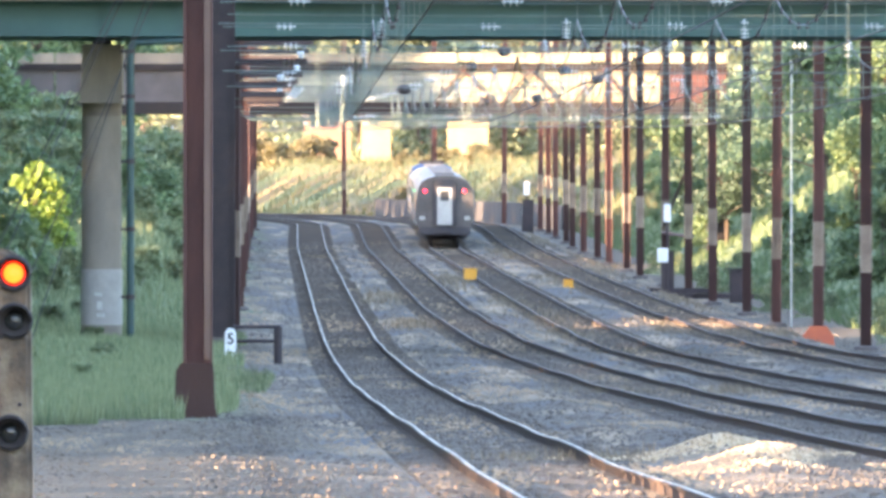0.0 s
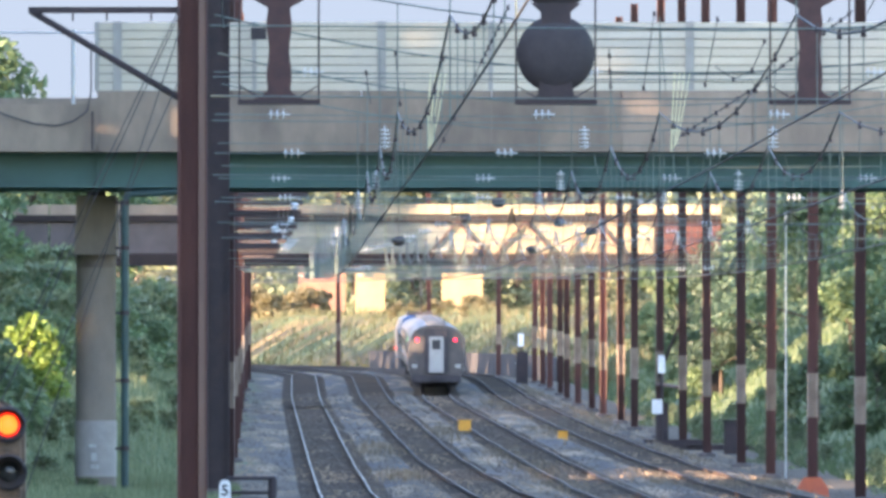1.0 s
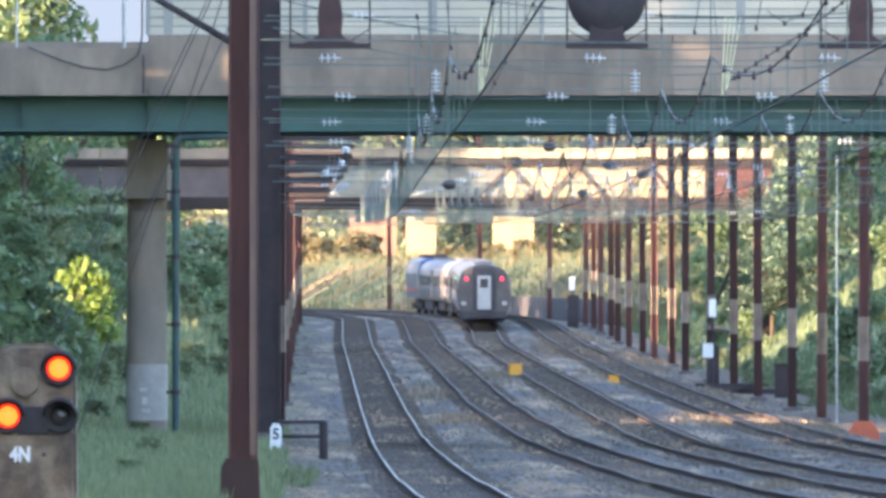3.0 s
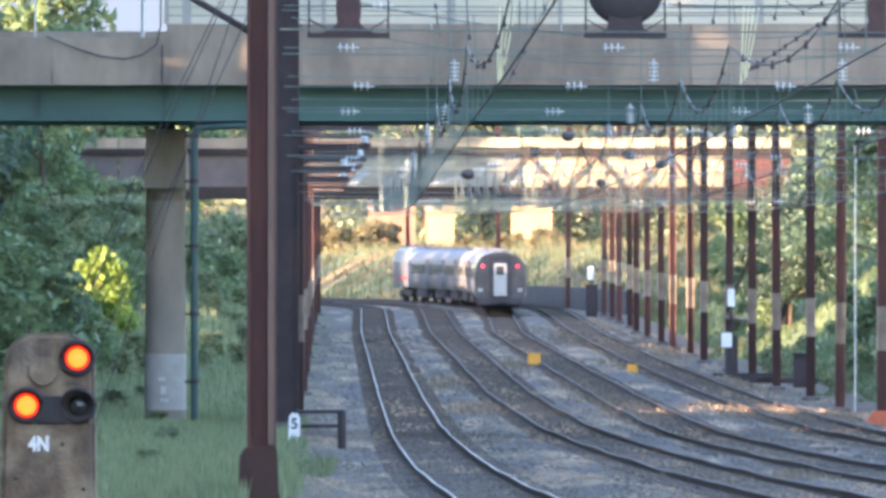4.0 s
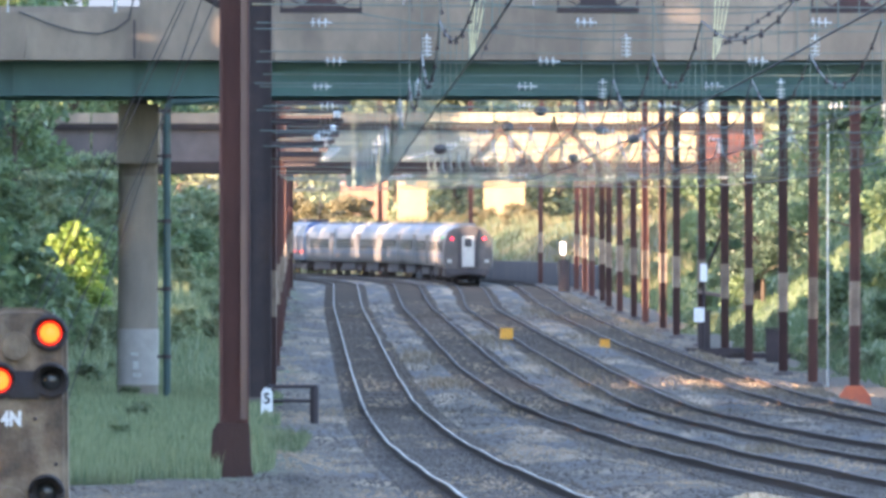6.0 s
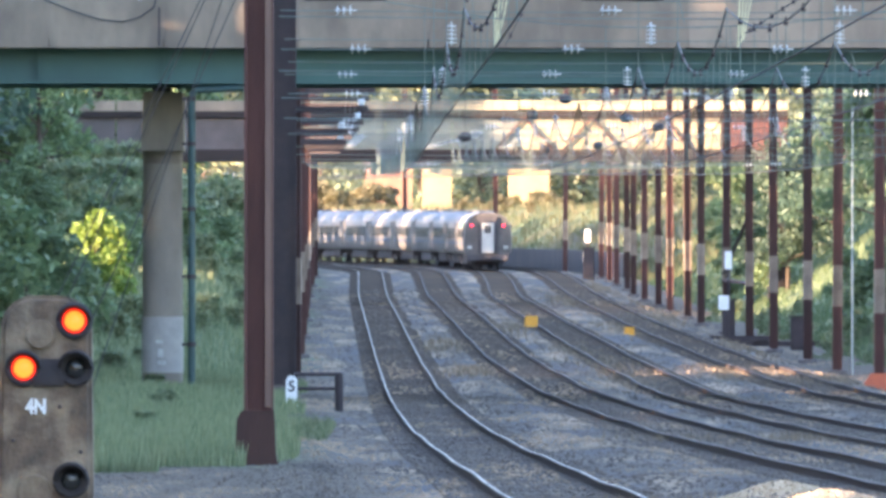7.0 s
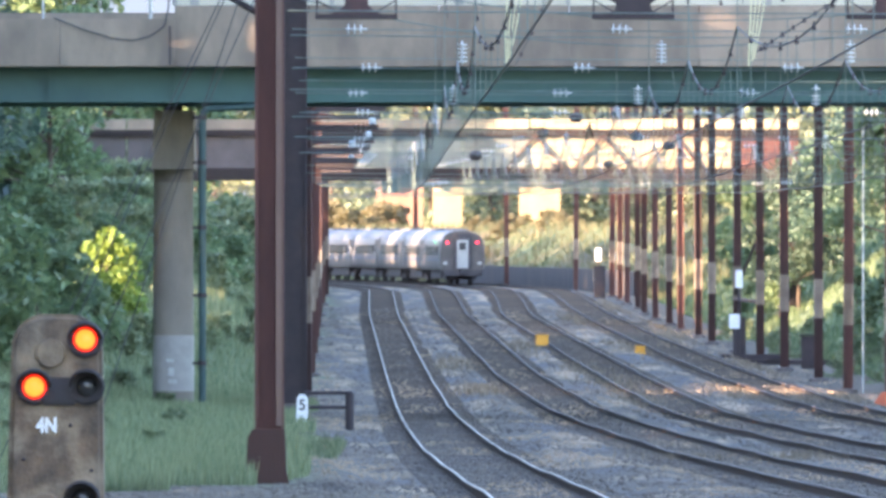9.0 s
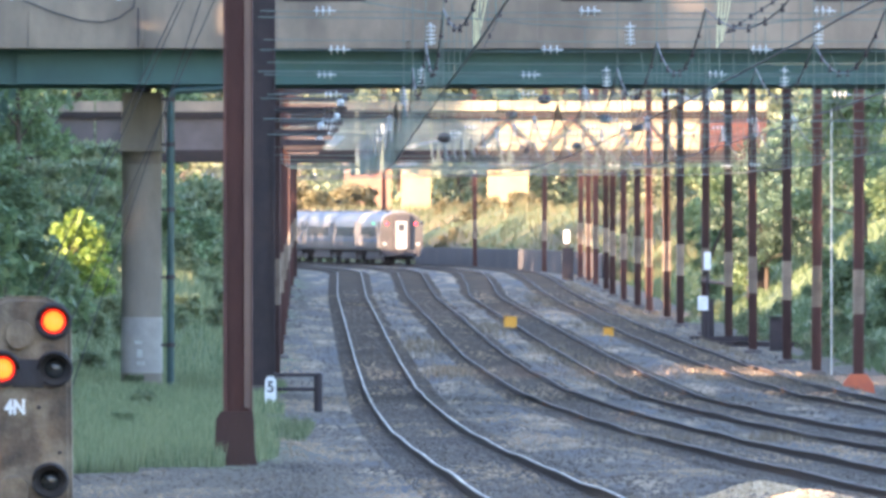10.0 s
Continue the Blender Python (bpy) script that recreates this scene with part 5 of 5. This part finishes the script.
# ================= small things beside the tracks =================
def build_milepost():
    D = 500.0
    s = F / D
    x = (588 - 784) / s
    g = ground(x, D)
    p = empty("milepost", pose(x, D, g), "white slab milepost with a black figure 5", "post")
    bm = bmesh.new()
    extrude_profile(bm, [(-0.15, -0.2), (0.15, -0.2), (0.13, 0.74), (0.07, 0.84), (-0.07, 0.84), (-0.13, 0.74)], -0.06, 0.06)
    part("slab", bm, WHITE, p)
    cu = bpy.data.curves.new("figure", "FONT")
    cu.body, cu.size, cu.extrude, cu.align_x, cu.align_y, cu.offset = "5", 0.36, 0.004, "CENTER", "CENTER", 0.008
    cu.materials.append(BLACK)
    t = new("lettering", cu)
    t.parent = p
    t.matrix_basis = pose(0, -0.066, 0.58, 90)
    t["label"] = "black figure 5"


build_milepost()


def build_pipe_frame():
    D = 512.0
    s = F / D
    x = (634 - 784) / s
    g = ground(x, D)
    p = empty("pipe_railing", pose(x, D, g), "dark steel pipe railing beside the pole", "railing")
    for dx in (-0.55, 0.52):
        bm = bmesh.new()
        rod(bm, (dx, 0, -0.2), (dx, 0, 0.85), 0.07 if dx < 0 else 0.11, 10)
        part("post", bm, DARKSTEEL, p)
    for z in (0.85, 0.5):
        bm = bmesh.new()
        rod(bm, (-0.58, 0, z), (0.58, 0, z), 0.045, 10)
        part("rail", bm, DARKSTEEL, p)


build_pipe_frame()


def build_marker(px, d, w, h):
    x = (px - 784) / (F / d)
    g = ground(x, d)
    p = empty("track_box", pose(x, d, g, 0, 0, random.uniform(-15, 15)), "yellow painted trackside box on the ballast", "box", "yellow boxes between the tracks")
    bm = bmesh.new()
    box(bm, (0, 0, h / 2 - 0.05), (w, w * 0.8, h + 0.1), bevel=0.03)
    part("case", bm, YELLOW, p)
    bm = bmesh.new()
    box(bm, (0, 0, h + 0.02), (w * 1.08, w * 0.88, 0.05), bevel=0.015)
    part("lid", bm, YELLOW, p)


build_marker(1012, 900, 0.52, 0.45)
build_marker(1186, 850, 0.40, 0.26)


def build_sign(px, py, d, w, h):
    s = F / d
    x, z = (px - 784) / s, EYE_Z + (620 - py) / s
    g = ground(x, d)
    p = empty("lineside_sign", pose(x, d, 0), "small white lineside sign on a post", "sign", "white lineside signs")
    bm = bmesh.new()
    box(bm, (0, 0, z), (w, 0.05, h), bevel=0.02)
    part("plate", bm, WHITE, p)
    bm = bmesh.new()
    rod(bm, (0, 0.06, g - 0.2), (0, 0.06, z + h / 2), 0.05, 8)
    part("post", bm, DARKSTEEL, p)


for q in ((1361, 441, 880, 0.30, 0.75), (1353, 516, 878, 0.44, 0.60), (1112, 398, 1330, 0.36, 0.8), (1110, 436, 1330, 0.45, 0.6)):
    build_sign(*q)


def build_cabinet(px, d, w, h, label, mat):
    x = (px - 784) / (F / d)
    g = ground(x, d)
    p = empty("relay_cabinet", pose(x, d, g), label, "cabinet", "trackside relay cabinets")
    bm = bmesh.new()
    box(bm, (0, 0, h / 2 - 0.1), (w, 0.7, h + 0.2), bevel=0.03)
    part("case", bm, mat, p)
    bm = bmesh.new()
    box(bm, (0, 0, h + 0.04), (w + 0.12, 0.82, 0.07), bevel=0.02)
    part("lid", bm, mat, p)
    bm = bmesh.new()
    box(bm, (0, -0.365, h / 2), (w * 0.8, 0.03, h * 0.8), bevel=0.01)
    part("door", bm, mat, p)


build_cabinet(1487, 820, 0.7, 1.25, "dark steel relay cabinet among the poles", DARKSTEEL)
build_cabinet(1114, 1300, 0.7, 1.9, "dark steel relay cabinet among the poles", DARKSTEEL)
build_cabinet(1362, 890, 0.5, 1.5, "dark steel relay cabinet among the poles", DARKSTEEL)


def build_timber_pile():
    d = 838.0
    x = (1392 - 784) / (F / d)
    p = empty("timber_pile", pose(x, d, ground(x, d), 0, 0, 6), "dark old ties dropped in a low pile beside the poles", "timber")
    for dx, dy, z, l, a in ((-0.9, 0, 0.10, 2.5, 2), (1.1, 0.3, 0.10, 2.5, -3), (-0.2, 0.1, 0.31, 2.4, 4), (2.6, -0.6, 0.09, 2.2, -8)):
        bm = bmesh.new()
        box(bm, (0, 0, 0), (l, 0.24, 0.2), pose(dx, dy, z, 0, 0, a), 0.02)
        part("timber", bm, DARKSTEEL, p)


build_timber_pile()


def build_barrel():
    d = 640.0
    x = (1628 - 784) / (F / d)
    p = empty("orange_barrier", pose(x, d, ground(x, d)), "faded orange plastic barrier at the pole foot", "barrier")
    bm = bmesh.new()
    extrude_profile(bm, [(-0.5, -0.1), (0.5, -0.1), (0.46, 0.2), (0.25, 0.5), (-0.25, 0.5), (-0.46, 0.2)], -0.25, 0.25)
    part("body", bm, ORANGE, p)


build_barrel()


def build_guys():
    d = 309.6
    s = F / d
    g = empty("guy_wires", Matrix(), "dark guy wires from the heavy pole down to the bank", "wire")
    for k, (ax, ay, bx) in enumerate(((508, -190, 30), (508, -180, 55), (506, -60, 120), (508, -150, 190))):
        xb = (bx - 784) / s
        wire("guy", [((ax - 784) / s, d, EYE_Z + (620 - ay) / s), (xb, d, ground(xb, d))], 0.009, WIREDARK, g)


build_guys()


def build_strands(px, py0, py1, label):
    d = 400.0
    s = F / d
    g = empty("hanging_strands", Matrix(), label, "wire", "yellowed hanging strands")
    for k in range(4):
        a = ((px + 6 + 9 * k - 784) / s, d + 0.1 * k, EYE_Z + (620 - py0) / s + 0.15)
        b = ((px + 3 * k - 784) / s, d, EYE_Z + (620 - py1 + 4 * k) / s)
        wire("strand", sag(a, b, -0.1 + 0.05 * k, 6), 0.012, WIREYEL, g)


build_strands(946, -60, 62, "yellowed loose strands hanging from the overhead line")
build_strands(1378, -60, 64, "yellowed loose strands hanging from the overhead line")


def build_droppers():
    """Loose droppers and a beaded messenger between the gantry and the overpass."""
    d = 402.0
    s = F / d
    g = empty("dropper_wires", Matrix(), "dark droppers and messenger with clamps before the overpass", "wire")

    def p(q):
        return Vector(((q[0] - 784) / s, d, EYE_Z + (620 - q[1]) / s))

    runs = (((1348, -180), (1329, -48), 2), ((1357, -175), (1368, -45), 0), ((1460, -170), (1438, -54), 2), ((1543, -131), (1521, -79), 2),
            ((1521, -79), (1488, -64), 2), ((1488, -64), (1457, -85), 1), ((1700, -185), (1524, -48), 12), ((1524, -48), (1390, 40), 7),
            ((1268, -118), (1271, -39), 3), ((1271, -33), (1283, 22), 0), ((1092, -196), (1040, -90), 9), ((1040, -90), (966, 62), 4),
            ((890, -110), (898, -20), 2), ((905, -60), (912, 30), 0), ((1242, 70), (1248, 106), 0), ((1578, 70), (1590, 112), 0), ((838, -75), (846, -20), 1))
    for a, b, n in runs:
        a, b = p(a), p(b)
        wire("dropper", [tuple(a), tuple(b)], 0.009 if n < 7 else 0.014, WIREDARK if n else WIREMAT, g)
        for k in range(n):
            c = a.lerp(b, (k + 0.5) / n if n > 2 else float(k))
            bm = bmesh.new()
            rod(bm, c + Vector((0.01, 0, -0.045)), c + Vector((-0.01, 0, 0.045)), 0.035, 6, 0.02)
            part("clamp", bm, DARKSTEEL, g)


build_droppers()


# ================= loose ballast =================
def build_ballast(name, n, place, s0, s1, mat, label, seed):
    rng = random.Random(seed)
    v, f = [], []
    tri = ((0, 2, 4), (2, 1, 4), (1, 3, 4), (3, 0, 4), (2, 0, 5), (1, 2, 5), (3, 1, 5), (0, 3, 5))
    while len(f) < n * 8:
        x, d = place(rng)
        if any(abs(abs(x - trackx(i, d)) - 0.755) < 0.14 for i in range(4)):
            continue
        z = ground(x, d)
        if any(abs(x - trackx(i, d)) < 1.32 for i in range(4)):
            z = railz(d) - 0.112
            if rng.random() < 0.35:
                continue
        s = rng.uniform(s0, s1) * (1 + d / 1500)
        k = len(v)
        for ax in range(3):
            for sg in (-1, 1):
                p = [rng.uniform(-0.3, 0.3) * s for _ in range(3)]
                p[ax] += sg * s * rng.uniform(0.7, 1.2) * (0.7 if ax == 2 else 1)
                v.append((x + p[0], d + p[1], z + p[2]))
        f += [(k + a, k + b, k + c) for a, b, c in tri]
    tagged(raw_ob(name, v, f, mat), label, "gravel", kind="stuff")


def stone_material(name, cols):
    m = bpy.data.materials.new(name)
    m.use_nodes = True
    N, L = m.node_tree.nodes, m.node_tree.links
    b = N["Principled BSDF"]
    b.inputs["Roughness"].default_value = 0.9
    g = N.new("ShaderNodeNewGeometry")
    r = N.new("ShaderNodeValToRGB")
    e = r.color_ramp.elements
    e[0].position, e[0].color = 0.0, (*cols[0], 1)
    e[1].position, e[1].color = 1.0, (*cols[-1], 1)
    for k, c in enumerate(cols[1:-1]):
        q = e.new((0.45, 0.8)[k])
        q.color = (*c, 1)
    L.new(g.outputs["Random Per Island"], r.inputs[0])
    out = r.outputs[0]
    tc = N.new("ShaderNodeTexCoord")
    # heaps of tan and of sooty stone
    for scale, lo, hi, c in ((0.45, 0.50, 0.57, (0.33, 0.235, 0.145)), (0.6, 0.50, 0.58, (0.072, 0.063, 0.055))):
        mp = N.new("ShaderNodeMapping")
        mp.inputs["Scale"].default_value = (1, 0.04, 1)
        mp.inputs["Location"].default_value = (scale * 40, 0, 0)
        L.new(tc.outputs["Object"], mp.inputs["Vector"])
        n = N.new("ShaderNodeTexNoise")
        n.inputs["Scale"].default_value = scale
        n.inputs["Detail"].default_value = 4
        L.new(mp.outputs[0], n.inputs["Vector"])
        mr = N.new("ShaderNodeMapRange")
        mr.inputs[1].default_value, mr.inputs[2].default_value, mr.inputs[4].default_value = lo, hi, 0.85
        L.new(n.outputs["Fac"], mr.inputs[0])
        mx = N.new("ShaderNodeMix")
        mx.data_type = "RGBA"
        L.new(mr.outputs[0], mx.inputs[0])
        L.new(out, mx.inputs[6])
        mx.inputs[7].default_value = (*c, 1)
        out = mx.outputs[2]
    L.new(out, b.inputs["Base Color"])
    return m


STONES = stone_material("ballast_stone", [(0.082, 0.068, 0.054), (0.112, 0.095, 0.076), (0.135, 0.114, 0.09), (0.17, 0.135, 0.097)])
GRIT = stone_material("dirt_grit", [(0.062, 0.05, 0.036), (0.083, 0.068, 0.049), (0.10, 0.081, 0.058), (0.125, 0.10, 0.07)])


def among_tracks(r):
    d = 170.0 * math.exp(r.random() * 1.95)
    return r.uniform(trackx(0, d) - 3.6, trackx(3, d) + 4.2), d


def dirt_strip(r):
    d = r.uniform(165, 325)
    return lx(d, r.uniform(2.6, 9.0)), d


build_ballast("ballast_stones", 52000, among_tracks, 0.016, 0.038, STONES, "loose grey and tan ballast stones round the tracks", 11)
# sandy stone made paler to paint the sun patches on the banks
SUNLIT_SAND = stone_material("sunlit_sandy_stone", [(0.26, 0.19, 0.11), (0.34, 0.26, 0.16), (0.40, 0.32, 0.21), (0.48, 0.39, 0.26)])


def sandy_banks(r):
    x = r.gauss(4.5, 0.75)
    return x, r.choice((222, 243)) + 2.5 * (x - 4) + r.gauss(-0.6, 1.6)


build_ballast("sunlit_sandy_stones", 5000, sandy_banks, 0.015, 0.035, SUNLIT_SAND, "sandy stones, coloured as if sunlit, banked up between the tracks", 13)
build_ballast("dirt_clods", 9000, dirt_strip, 0.008, 0.024, GRIT, "brown dirt and grit beside the tracks", 12)


def build_draped_cable():
    y = OVER_D - 0.9
    pts = [(over_x(p), y, over_z(q)) for p, q in ((150, -20), (205, 2), (250, 16), (290, 20), (320, 12), (345, -6), (352, -40), (352, -120))]
    tagged(wire("draped_cable", pts, 0.022, WIREDARK), "dark cable draped along the bridge parapet", "cable")


build_draped_cable()


# ================= what moves =================
def motions():
    s0 = float(np.interp(TAIL0, [p[1] for p in _path], _arc))
    times = [0.5 * k for k in range(21)]
    for k, c in enumerate(CARS):
        walk(c, [(t, on_track(s0 + SPEED * t + 12.5 + 25.6 * k)) for t in times])
    walk(LOCO, [(t, on_track(s0 + SPEED * t + 25.6 * NCARS + 10.3)) for t in times])


motions()
